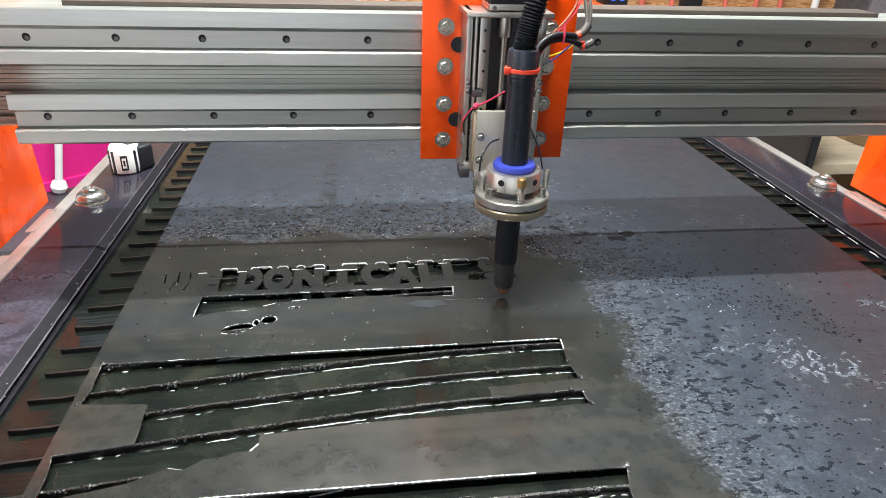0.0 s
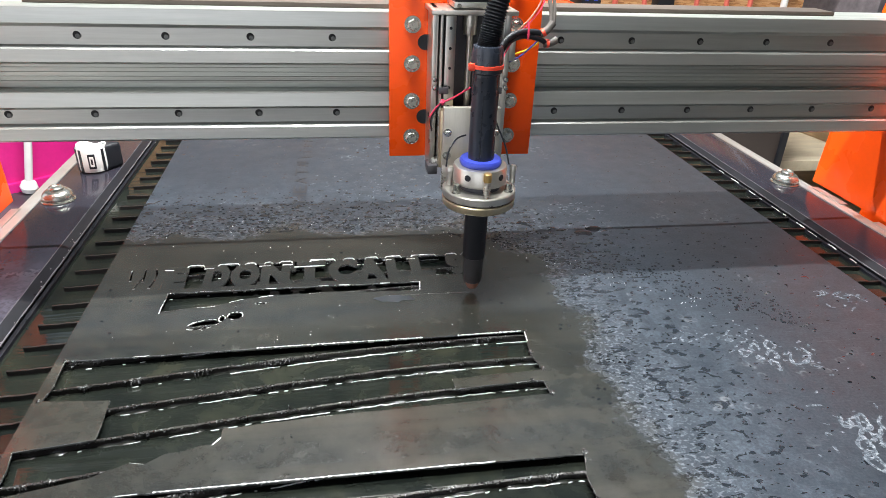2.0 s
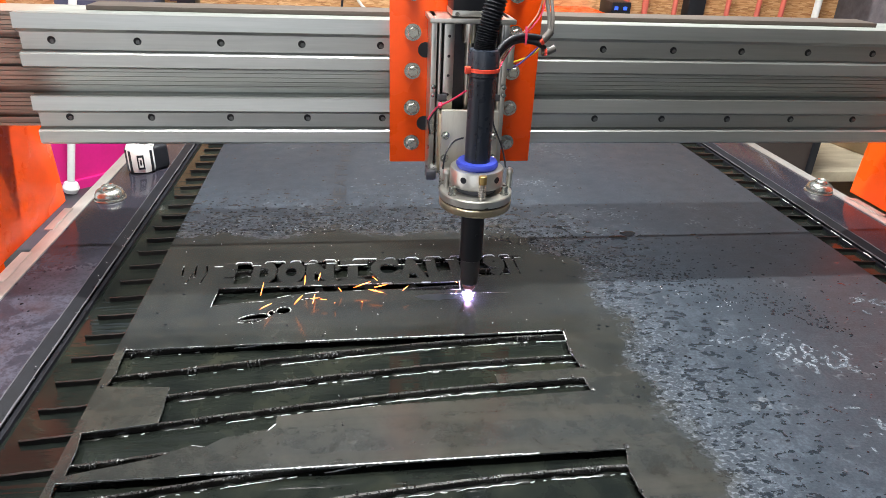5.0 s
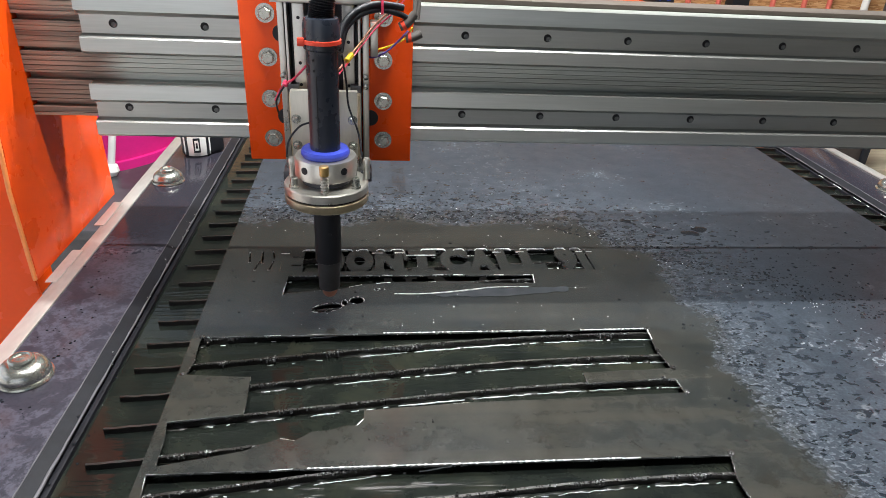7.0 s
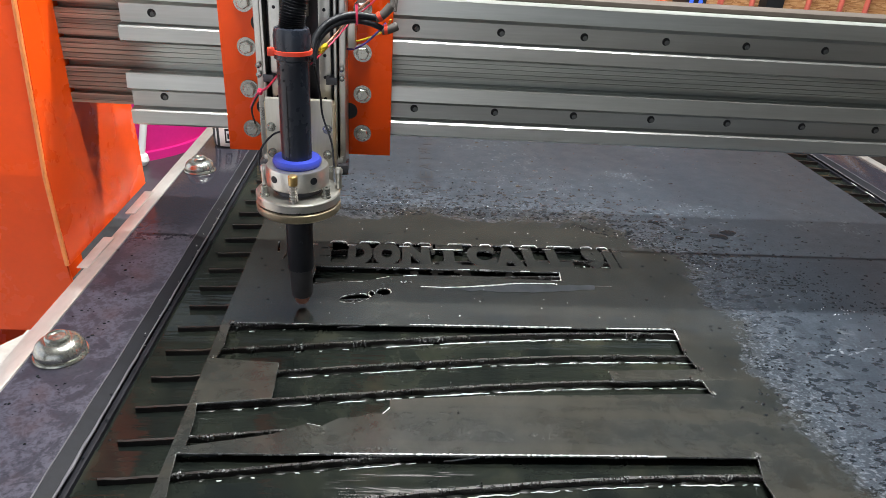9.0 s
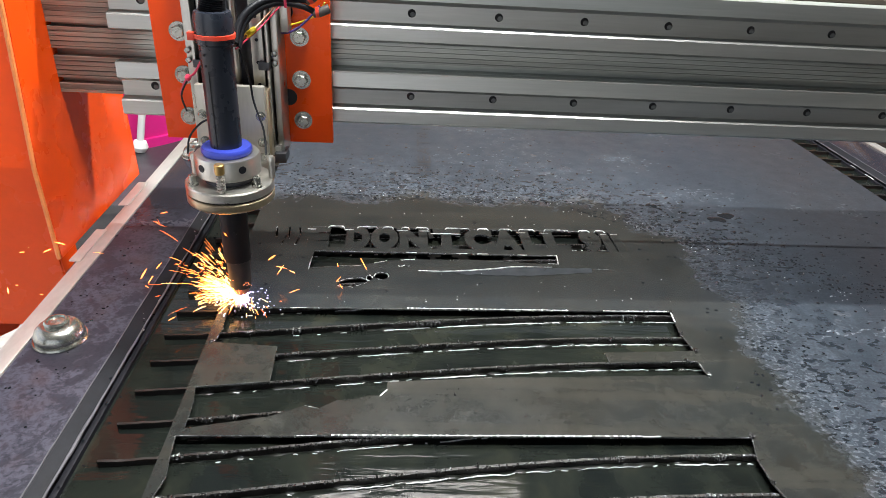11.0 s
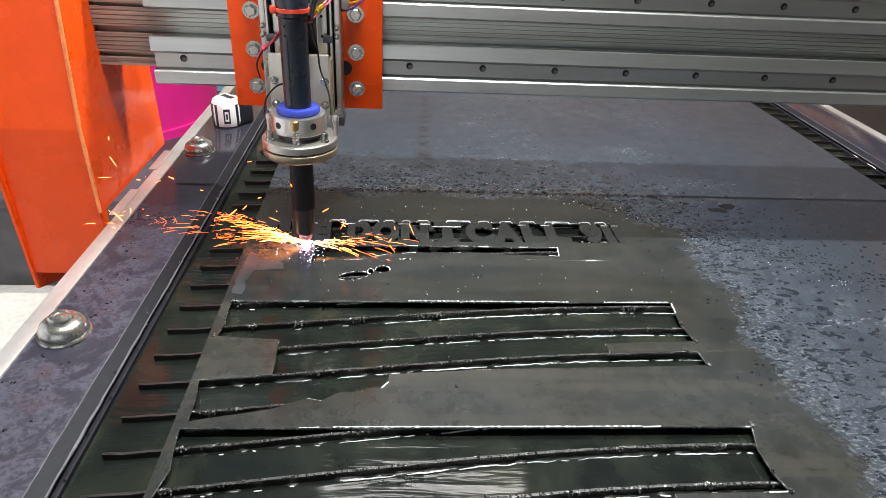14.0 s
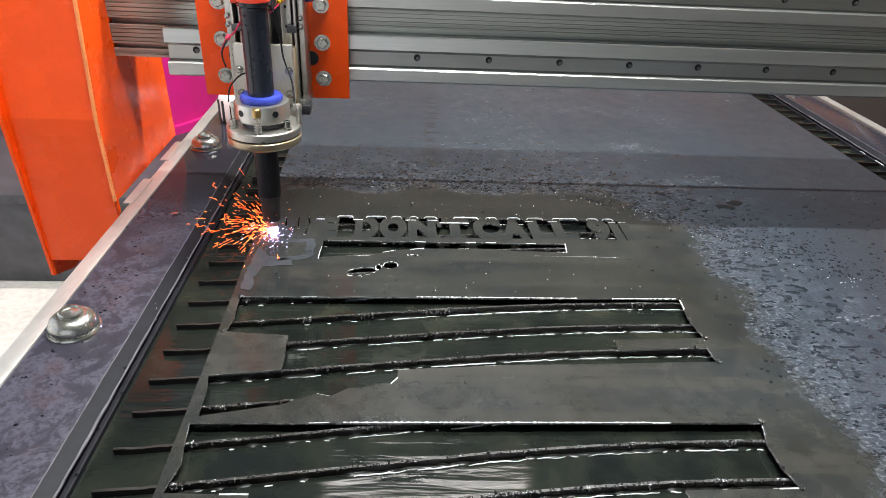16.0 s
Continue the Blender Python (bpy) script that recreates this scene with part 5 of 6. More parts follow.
def build_gantry():
    g = thing("gantry", "aluminium gantry beam on orange steel legs spanning the cutting table", "gantry")
    part("beam", prism_x(bmesh.new(), beam_profile(), -0.2505, 1.438), BEAM, g, "weathered slotted aluminium extrusion", False)
    part("cover_strip", boxed((-0.073, 0.030, 0.392), (1.218, 0.085, 0.399), 0.001), BROWN, g, "dull brown flat strip on top of the beam")
    screws, glints = screw_well_mesh(), glint_mesh()
    for z0, z1, zh, x0 in ((0.3140, 0.3925, 0.3533, -0.1187), (0.1980, 0.2733, 0.2385, -0.1166)):
        bm = prism_x(bmesh.new(), rail_profile(z0, z1), -0.161, 1.40)
        rail = part("guide_rail", bm, ALU, g, "silver channelled guide rail", False)
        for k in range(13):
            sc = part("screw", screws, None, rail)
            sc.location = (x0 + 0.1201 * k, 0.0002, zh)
            part("screw_head", glints, None, rail, "grey steel screw head in its dark hole, with a shaped rim glint").location = (x0 + 0.1201 * k, 0.0002, zh)
    build_leg(g, -1, -0.2500)
    build_leg(g, 1, 1.438)
    return g


GANTRY = build_gantry()

# ---------------------------------------------------------------- the torch carriage


def build_carriage():
    c = thing("torch_carriage", "orange carriage plate with steel lift slide and plasma torch", "torch carriage")
    part("mounting_plate", boxed((-0.114, -0.035, 0.1755), (0.117, -0.024, 0.47), 0.0012), ORANGE, c, "bright orange painted steel plate")
    me_w = finish(turned([(0.0125, 0), (0.0125, 0.0018), (0.006, 0.0018)], (0, 0, 0), 28, "y"), "washer", ZINC, True)
    bm = hexhead(bmesh.new(), (0, 0, 0), 0.0088, 0.0075)
    me_h = finish(bm, "bolt_head", ZINC, False)
    for x in (-0.0795, 0.0765):
        for z in (0.2085, 0.2655, 0.3225, 0.3795, 0.4365):
            w = part("bolt", me_w, None, c, "zinc hex bolt with washer")
            w.location = (x, -0.035, z)
            h = part("bolt_head", me_h, None, w)
            h.matrix_local = pose(0, -0.0018, 0, 0, (x + z) * 900 % 60, 0)
    for x in (-0.060, 0.058):
        for z in (0.2405, 0.354):
            part("access_hole", turned([(0.0115, 0), (0.0115, 0.0008)], (x, -0.035, z), 24, "y"), BLACKPL, c, "dark round hole in the plate")
    # fixed slide frame
    f = part("slide_frame", boxed((-0.0570, -0.088, 0.170), (-0.0490, -0.036, 0.410), 0.0012), STEEL, c, "machined steel lift slide frame")
    part("frame_side", boxed((0.0490, -0.088, 0.170), (0.0570, -0.036, 0.410), 0.0012), STEEL, c)
    part("top_plate", boxed((-0.0620, -0.112, 0.4035), (0.0600, -0.036, 0.4100), 0.0012), STEEL, c)
    part("bottom_plate", boxed((-0.054, -0.092, 0.176), (0.054, -0.036, 0.190), 0.0015), STEEL, c)
    part("back_plate", boxed((-0.046, -0.050, 0.190), (0.046, -0.036, 0.4035)), DARKSTEEL, c)
    # channel edges, cover strips and small screws of the slide
    for s_ in (-1, 1):
        part("channel_edge", boxed((s_ * 0.0450 - 0.0016, -0.0985, 0.190), (s_ * 0.0450 + 0.0016, -0.052, 0.4035), 0.0005), STEEL, c, "thin bright channel edge")
        part("cover_strip", boxed((s_ * 0.0410 - 0.0020, -0.078, 0.190), (s_ * 0.0410 + 0.0020, -0.050, 0.4035), 0.0004), BLACKPL, c)
        part("slide_end", boxed((s_ * 0.0530 - 0.0075, -0.100, 0.168), (s_ * 0.0530 + 0.0075, -0.070, 0.182), 0.0012), DARKSTEEL, c, "dark foot of the slide")
        for z in (0.300, 0.312):
            part("small_screw", turned([(0.0036, 0.0), (0.0036, 0.004), (0.0022, 0.0045)], (s_ * 0.0530, -0.0925, z), 12, "y"), ZINC, c)
        part("carriage_block", boxed((s_ * 0.0400 - 0.0070, -0.100, 0.292), (s_ * 0.0400 + 0.0070, -0.060, 0.302), 0.0012), DARKSTEEL, c, "dark end of the sliding block")
    for x in (-0.031, 0.031):
        r = part("linear_rail", boxed((x - 0.0075, -0.088, 0.195), (x + 0.0075, -0.050, 0.400), 0.001), STEEL, c, "hardened steel linear rail")
        for k in range(7):
            part("rail_hole", turned([(0.0022, 0), (0.0022, 0.0006)], (x, -0.088, 0.215 + 0.028 * k), 10, "y"), BLACKPL, r)
    part("lead_screw", turned([(0.005, 0.19), (0.005, 0.385)], (0, -0.070, 0), 16), STEEL, c)
    part("coupling", turned([(0.0095, 0.372), (0.0100, 0.374), (0.0100, 0.401), (0.0095, 0.4035)], (0, -0.070, 0), 20), STEEL, c)
    m = part("motor", boxed((-0.030, -0.104, 0.416), (0.030, -0.044, 0.50), 0.004), BLACKPL, c, "black stepper motor")
    part("motor_flange", boxed((-0.031, -0.106, 0.412), (0.031, -0.043, 0.420), 0.002), STEEL, m)
    for x in (-0.024, 0.024):
        part("motor_screw", turned([(0.003, 0), (0.003, 0.003)], (x, -0.106, 0.4155), 10, "y"), ZINC, m)
    # limit switch and loose wires on the plate
    part("limit_switch", boxed((0.0590, -0.075, 0.335), (0.0690, -0.048, 0.378), 0.001), STEEL, c)
    part("terminal_box", boxed((0.040, -0.060, 0.336), (0.056, -0.036, 0.352), 0.001), BLACKPL, c)
    for pts, r, mt, nm in (([(0.054, -0.055, 0.345), (0.066, -0.058, 0.341), (0.088, -0.060, 0.348), (0.106, -0.060, 0.358), (0.114, -0.065, 0.372)], 0.0012, YELLOW, "yellow_wire"),
                           ([(0.046, -0.055, 0.338), (0.060, -0.060, 0.331), (0.078, -0.062, 0.338), (0.096, -0.064, 0.354), (0.108, -0.068, 0.368)], 0.0014, PURPLE, "violet_wire"),
                           ([(0.114, -0.090, 0.386), (0.116, -0.080, 0.405), (0.113, -0.060, 0.45), (0.116, -0.05, 0.52)], 0.0030, GREYWIRE, "grey_wire"),
                           ([(0.119, -0.088, 0.386), (0.121, -0.080, 0.410), (0.120, -0.060, 0.45), (0.124, -0.05, 0.52)], 0.0026, GREYWIRE, "grey_wire"),
                           ([(0.020, -0.160, 0.334), (0.040, -0.110, 0.350), (0.062, -0.085, 0.374), (0.090, -0.075, 0.400), (0.108, -0.06, 0.430), (0.112, -0.05, 0.50)], 0.0013, COPPER, "brown_wire"),
                           ([(0.022, -0.160, 0.331), (0.043, -0.108, 0.348), (0.066, -0.083, 0.372), (0.094, -0.073, 0.397), (0.112, -0.06, 0.426), (0.118, -0.05, 0.50)], 0.0011, PINKWIRE, "red_wire")):
        part(nm, tube(bmesh.new(), pts, r, 8), mt, c)
    part("wire_sleeve", tube(bmesh.new(), [(0.030, -0.135, 0.341), (0.036, -0.120, 0.346)], 0.0036, 10, 1), YELLOW, c)
    for p, e in (((0.096, -0.100, 0.378), 0.016), ((0.104, -0.098, 0.364), 0.006)):
        q = part("cable_joint", tube(bmesh.new(), [p, (p[0] + 0.009, p[1], p[2] + e * 0.3), (p[0] + 0.019, p[1] + 0.002, p[2] + e)], 0.0055, 10), GREYWIRE, c, "taped grey cable joint")
        part("joint_band", tube(bmesh.new(), [(p[0] + 0.003, p[1], p[2] + 0.001), (p[0] + 0.007, p[1], p[2] + e * 0.22)], 0.0062, 10, 1), REDTIE, q)
    # moving torch head
    h = part("torch_holder", boxed((-0.0425, -0.122, 0.185), (0.0425, -0.112, 0.277), 0.0015), STEEL_PALE, c, "moving steel plate that carries the torch")
    part("holder_block", boxed((-0.0455, -0.1118, 0.182), (0.0455, -0.089, 0.270), 0.0015), STEEL_WARM, h, "tarnished side of the sliding block")
    part("holder_tab", boxed((-0.043, -0.124, 0.150), (0.043, -0.117, 0.190), 0.0015), STEEL, h)
    for x in (-0.036, 0.036):
        for z in (0.205, 0.240):
            q = part("nut", turned([(0.0062, 0), (0.0062, 0.0012)], (x, -0.122, z), 18, "y"), ZINC, h)
            hexm = hexhead(bmesh.new(), (x, -0.1232, z), 0.0046, 0.0042)
            lathe(hexm, [(0.0022, 0), (0.0022, 0.0055)], (x, -0.1255, z), 10, "y")
            part("stud", hexm, ZINC, h)
    ax, ay = 0.004, -0.176
    part("torch_barrel", turned([(0.0185, 0.2165), (0.0185, 0.335), (0.0188, 0.3365), (0.0185, 0.338), (0.0188, 0.3395), (0.0212, 0.341), (0.0214, 0.366), (0.0196, 0.3745), (0.0172, 0.3755)],
                                (ax, ay, 0), 40), TORCHBLUE, h, "slate-grey torch barrel")
    for x, z in ((-0.009, 0.330), (-0.0085, 0.318)):
        part("vent_hole", turned([(0.0014, 0), (0.0014, 0.0012)], (ax + x, ay - 0.0162, z), 8, "y"), BLACKPL, h)
    part("seam", boxed((ax - 0.0065, ay - 0.0181, 0.222), (ax - 0.0057, ay - 0.0168, 0.312)), BLACKPL, h)
    tie = part("cable_tie", turned([(0.0218, 0.3465), (0.0228, 0.3467), (0.0228, 0.3513), (0.0218, 0.3515)], (ax, ay, 0), 40), REDTIE, h, "red plastic cable tie")
    part("tie_head", boxed((ax - 0.0265, ay - 0.0135, 0.3445), (ax - 0.0185, ay - 0.0055, 0.3535), 0.001), REDTIE, tie)
    # ribbed hose that leaves the torch upwards
    part("ribbed_hose", tube(bmesh.new(), [(ax, ay, 0.373), (ax + 0.004, ay, 0.40), (ax + 0.016, ay + 0.005, 0.45), (ax + 0.036, ay + 0.02, 0.52)], 0.013, 18, 48,
                             lambda s: 0.0135 + 0.0014 * math.sin(s * 2 * math.pi * 36)), BLACKPL, h, "black ribbed hose")
    part("side_cable", tube(bmesh.new(), [(0.022, -0.160, 0.338), (0.026, -0.145, 0.358), (0.040, -0.130, 0.374), (0.062, -0.115, 0.382), (0.085, -0.105, 0.381), (0.100, -0.100, 0.378)], 0.0042, 12), BLACKPL, h, "black side cable")
    part("side_cable", tube(bmesh.new(), [(0.024, -0.155, 0.332), (0.030, -0.140, 0.356), (0.046, -0.126, 0.371), (0.068, -0.112, 0.376), (0.092, -0.104, 0.372), (0.108, -0.098, 0.364)], 0.0036, 12), BLACKPL, h, "black side cable")
    part("pink_tie", tube(bmesh.new(), [(0.074, -0.118, 0.372), (0.074, -0.119, 0.384), (0.073, -0.116, 0.396)], 0.0016, 8), PINKWIRE, h)
    part("pink_wire", tube(bmesh.new(), [(-0.016, -0.170, 0.318), (-0.034, -0.140, 0.296), (-0.050, -0.125, 0.283), (-0.062, -0.115, 0.262)], 0.0014, 8), PINKWIRE, h)
    part("knot", turned([(0.002, -0.004), (0.0042, 0), (0.002, 0.004)], (-0.046, -0.128, 0.287), 10), PINKWIRE, h)
    part("black_wire", tube(bmesh.new(), [(-0.046, -0.128, 0.286), (-0.060, -0.118, 0.262), (-0.058, -0.112, 0.240)], 0.0012, 8), BLACKPL, h)
    # two thin leads that dive into the clamp
    part("probe_lead", tube(bmesh.new(), [(-0.012, -0.140, 0.242), (-0.028, -0.152, 0.240), (-0.041, -0.166, 0.226), (-0.0445, -0.172, 0.206)], 0.0013, 8), BLACKPL, h)
    part("probe_lead", tube(bmesh.new(), [(0.026, -0.158, 0.330), (0.030, -0.140, 0.290), (0.032, -0.136, 0.262), (0.044, -0.150, 0.232), (0.0485, -0.168, 0.206)], 0.0013, 8), BLACKPL, h)
    part("blue_collar", turned([(0.0205, 0.2115), (0.0285, 0.2115), (0.0300, 0.2145), (0.0300, 0.2175), (0.0280, 0.2205), (0.0195, 0.2205)], (ax, ay, 0), 44), BLUE, h, "bright blue insulating collar")
    cl = part("clamp_housing", turned([(0.0370, 0.1860), (0.0385, 0.1875), (0.0385, 0.2095), (0.0372, 0.2115), (0.021, 0.2115)], (ax, ay, 0), 56), STEEL, h, "round machined clamp housing")
    for a in (-128, -52):
        q = radians(a)
        bm = turned([(0.0046, -0.002), (0.0046, 0.0006)], (0, 0, 0), 16, "y")
        bm.transform(pose(ax + 0.0385 * math.cos(q), ay + 0.0385 * math.sin(q), 0.201, 0, 0, a + 90))
        part("clamp_screw", bm, BLACKPL, cl)
    part("neck", turned([(0.030, 0.176), (0.030, 0.1865)], (ax, ay, 0), 40), DARKSTEEL, h)
    part("upper_disc", turned([(0.0518, 0.1655), (0.0528, 0.1665), (0.0528, 0.1755), (0.0512, 0.1772), (0.02, 0.1772)], (ax, ay, 0), 64), STEEL, h, "silver machined disc")
    part("disc_gap", turned([(0.0495, 0.1632), (0.0495, 0.1656)], (ax, ay, 0), 48), BLACKPL, h)
    part("lower_disc", turned([(0.0500, 0.1512), (0.0520, 0.1528), (0.0528, 0.1545), (0.0528, 0.1625), (0.0518, 0.1634)], (ax, ay, 0), 64), STEEL_WARM, h, "straw-coloured machined disc")
    # spring screw in front, two cap screws and two pins
    bm = turned([(0.0028, 0.176), (0.0028, 0.204)], (ax + 0.001, ay - 0.0455, 0), 12)
    part("spring_screw", bm, STEEL, h)
    part("screw_cap", turned([(0.0042, 0.2005), (0.0056, 0.2015), (0.0058, 0.2125), (0.0048, 0.2135)], (ax + 0.001, ay - 0.0455, 0), 20), BRASS, h, "knurled brass screw head")
    part("spring", tube(bmesh.new(), [(ax + 0.001 + 0.0046 * math.cos(q), ay - 0.0455 + 0.0046 * math.sin(q), 0.1785 + 0.0035 * q / 6.283) for q in [k * 0.5236 for k in range(72)]], 0.0009, 6, 1), STEEL, h)
    for a in (-148, -32):
        q = radians(a)
        bm = turned([(0.0062, 0.1772), (0.0062, 0.1800), (0.0046, 0.1805), (0.0046, 0.1895), (0.0040, 0.1902), (0.0022, 0.1902), (0.0020, 0.187)], (ax + 0.0445 * math.cos(q), ay + 0.0445 * math.sin(q), 0), 18)
        part("cap_screw", bm, ZINC, h)
    for x in (-0.0425, 0.0505):
        part("probe_pin", turned([(0.0042, 0.178), (0.0042, 0.198), (0.0050, 0.1985), (0.0050, 0.2035), (0.0030, 0.206)], (ax + x, ay + 0.006, 0), 14), STEEL, h)
    part("torch_shaft", turned([(0.0150, 0.062), (0.0172, 0.0635), (0.0172, 0.152)], (ax - 0.001, ay, 0), 36), BLACKPL, h, "black lower torch shaft")
    part("shaft_hole", turned([(0.0024, 0), (0.0024, 0.001)], (ax + 0.003, ay - 0.0168, 0.108), 10, "y"), BLACKPL, h)
    part("shield", turned([(0.0105, 0.018), (0.0140, 0.021), (0.0148, 0.040), (0.0150, 0.0625)], (ax - 0.001, ay, 0), 36), SHIELD, h, "worn dark nozzle shield")
    part("nozzle", turned([(0.0048, 0.0060), (0.0070, 0.0075), (0.0098, 0.0120), (0.0104, 0.0185)], (ax - 0.001, ay, 0), 30), COPPER, h, "heat-stained copper nozzle")
    return c, h


SHIELD = worn("nozzle_shield", (0.045, 0.043, 0.045), 0.45, 0.2, 0.45, 40)
CARRIAGE, HEAD = build_carriage()

# ---------------------------------------------------------------- arc and sparks
def streak(bm, p, d, length, r, bend=0.0):
    """One glowing streak: a thin six-sided spindle, slightly bent."""
    d = d.normalized()
    side = d.orthogonal().normalized()
    up = d.cross(side)
    rings = []
    for f, k in ((0.0, 0.25), (0.35, 1.0), (0.75, 0.8), (1.0, 0.2)):
        c_ = p + d * length * f + Vector((0, 0, -bend * f * f * length))
        rings.append([bm.verts.new(c_ + r * k * (math.cos(q) * side + math.sin(q) * up)) for q in (0, 1.57, 3.14, 4.71)])
    for a, b in zip(rings, rings[1:]):
        for k in range(4):
            bm.faces.new((a[k], a[(k + 1) % 4], b[(k + 1) % 4], b[k]))
    bm.faces.new(rings[0][::-1])
    bm.faces.new(rings[-1])


def spray(name, label, seed, count, az, az_spread, el, el_spread, near, far, long, thick, hot=0.35, forks=0.0, jets=9):
    """Jets of streaks from the point of the cut, white-hot near it and orange far off. az, el in degrees: 180 is -x. hot: how far the heat reaches."""
    rnd = random.Random(seed)
    bm = bmesh.new()
    heat = []

    def add(p, d, ln, r, bend, level):
        n = len(bm.faces)
        streak(bm, p, d, ln, r, bend)
        heat.extend([level] * (len(bm.faces) - n))

    aims = [(rnd.gauss(0, az_spread), rnd.gauss(0, el_spread), 0.35 + 0.65 * rnd.random()) for _ in range(jets)]
    for _ in range(count):
        ja, je, reach = rnd.choice(aims)
        a = radians(az + ja + rnd.gauss(0, az_spread * 0.35))
        e = radians(max(el + je + rnd.gauss(0, el_spread * 0.35), -1.0))
        d = Vector((math.cos(a) * math.cos(e), math.sin(a) * math.cos(e), math.sin(e)))
        s = near + (far - near) * reach * rnd.random() ** 1.6
        p = d * s
        p.z -= 0.5 * s * s
        p.z = max(p.z, 0.001)
        ln = long * (0.25 + 1.2 * rnd.random() ** 2) * (0.5 + s / far)
        r = thick * (0.4 + 0.8 * rnd.random())
        q = s / far + rnd.gauss(0, 0.12)
        level = 0 if q < hot else 1 if q < hot + 0.35 else 2
        add(p, d + Vector((0, 0, -s * 0.6)), ln, r, 0.2, level)
        if rnd.random() < forks * (0.3 + s / far):
            q = p + d * ln
            for _ in range(5):
                w = d * 0.6 + Vector((rnd.gauss(0, 0.8), rnd.gauss(0, 0.8), rnd.gauss(0, 0.8)))
                add(q, w, ln * rnd.uniform(0.2, 0.5), r * 0.6, 0.2, level)
    me = finish(bm, name, SPARK_WHITE)
    me.materials.append(SPARK_HOT)
    me.materials.append(SPARK)
    me.polygons.foreach_set("material_index", heat)
    return tagged(part(name, me, None), label, "sparks", "", "stuff")


def litter(name, label, seed, count, x, y, z, long, thick, mat):
    """Loose glowing flecks scattered through a box round the cut."""
    rnd = random.Random(seed)
    bm = bmesh.new()
    for _ in range(count):
        p = Vector((rnd.uniform(*x), rnd.uniform(*y), z[0] + (z[1] - z[0]) * rnd.random() ** 2))
        d = Vector((rnd.gauss(-0.2, 0.8), rnd.gauss(0, 0.6), rnd.gauss(0.1, 0.7)))
        streak(bm, p, d, long * (0.3 + rnd.random() ** 2 * 1.2), thick * (0.6 + 0.7 * rnd.random()), 0.06)
    ob = part(name, bm, mat)
    return tagged(ob, label, "sparks", "", "stuff")


def build_arc():
    """The glow at the nozzle: a bright core with a violet fringe."""
    bm = turned([(0.0012, 0.0078), (0.0040, 0.0060), (0.0060, 0.0032), (0.0066, 0.0014), (0.0036, 0.0004)], (0, 0, 0), 16)
    core = len(bm.faces)
    rnd = random.Random(3)
    for _ in range(26):
        a = rnd.uniform(0, 6.28)
        d = Vector((math.cos(a), math.sin(a), 0.15 + 0.5 * rnd.random()))
        streak(bm, d * 0.003, d, 0.004 + 0.006 * rnd.random(), 0.0005)
    me = finish(bm, "plasma_arc", ARC, True)
    me.materials.append(ARCV)
    for k, f in enumerate(me.polygons):
        f.material_index = 0 if k < core else 1
    return part("plasma_arc", me, None, HEAD, "violet-white plasma arc below the nozzle")


ARCV = material("arc_fringe", (0.7, 0.5, 1.0), 0.5, 0.0, (0.62, 0.42, 1.0), 10.0)
# drops emit violet themselves in place of arc light falling on them
BEAD = material("arc_lit_glow", (0.8, 0.8, 1.0), 0.2, 0.0, (0.70, 0.62, 1.0), 3.0)
ARC_GLOW = build_arc()
FAN_LEFT = spray("spark_fan", "dense yellow-orange fan of cutting sparks", 1, 460, 180, 10, 10, 8, 0.006, 0.21, 0.024, 0.00034, 0.18, 0.16, 12)
FAN_HIGH = spray("spark_fan", "long orange sparks flying away from the cut", 2, 260, 176, 13, 14, 9, 0.05, 0.30, 0.022, 0.00044, 0.20, 0.55, 10)
FAN_RIGHT = spray("spark_fan", "low orange sparks skimming over the sheet", 3, 130, 2, 8, 3.0, 3.5, 0.010, 0.17, 0.022, 0.00040, 0.25, 0.14, 8)
FAN_UP = spray("spark_fan", "short orange sparks jumping up beside the nozzle", 4, 36, 165, 40, 42, 24, 0.006, 0.075, 0.018, 0.00050, 0.20, 0.25, 6)
BURST = spray("spark_burst", "dense short burst of yellow-orange sparks at the cut", 11, 520, 184, 34, 20, 22, 0.004, 0.120, 0.017, 0.00042, 0.48, 0.25, 22)
BURST_DIM = spray("spark_burst", "loose burst of orange-red sparks at the cut", 12, 300, 188, 40, 8, 18, 0.010, 0.165, 0.014, 0.00050, -0.22, 0.22, 24)
CORE = spray("spark_core", "white-hot core of the spark jet beside the nozzle", 13, 340, 182, 20, 10, 11, 0.001, 0.066, 0.010, 0.00050, 0.75, 0.0, 8)
POOL_LEFT = litter("spark_litter", "glowing orange flecks over the trough edge", 5, 85, (-0.105, -0.008), (-0.045, 0.030), (-0.010, 0.050), 0.019, 0.00045, SPARK)
LOOSE = litter("spark_litter", "few loose orange sparks in the air", 6, 42, (-0.34, 0.16), (-0.07, 0.05), (0.0, 0.13), 0.018, 0.00075, SPARK_HOT)
SHEET_BITS = litter("spark_litter", "orange flecks lying on the sheet and in the cuts", 7, 17, (-0.36, -0.01), (-0.020, 0.045), (0.002, 0.012), 0.028, 0.0010, SPARK_HOT)
BEADS = litter("lit_drops", "droplets blown off by the arc, with a violet glow in place of its light", 8, 60, (-0.040, 0.035), (-0.060, 0.012), (0.0012, 0.006), 0.0025, 0.0007, BEAD)

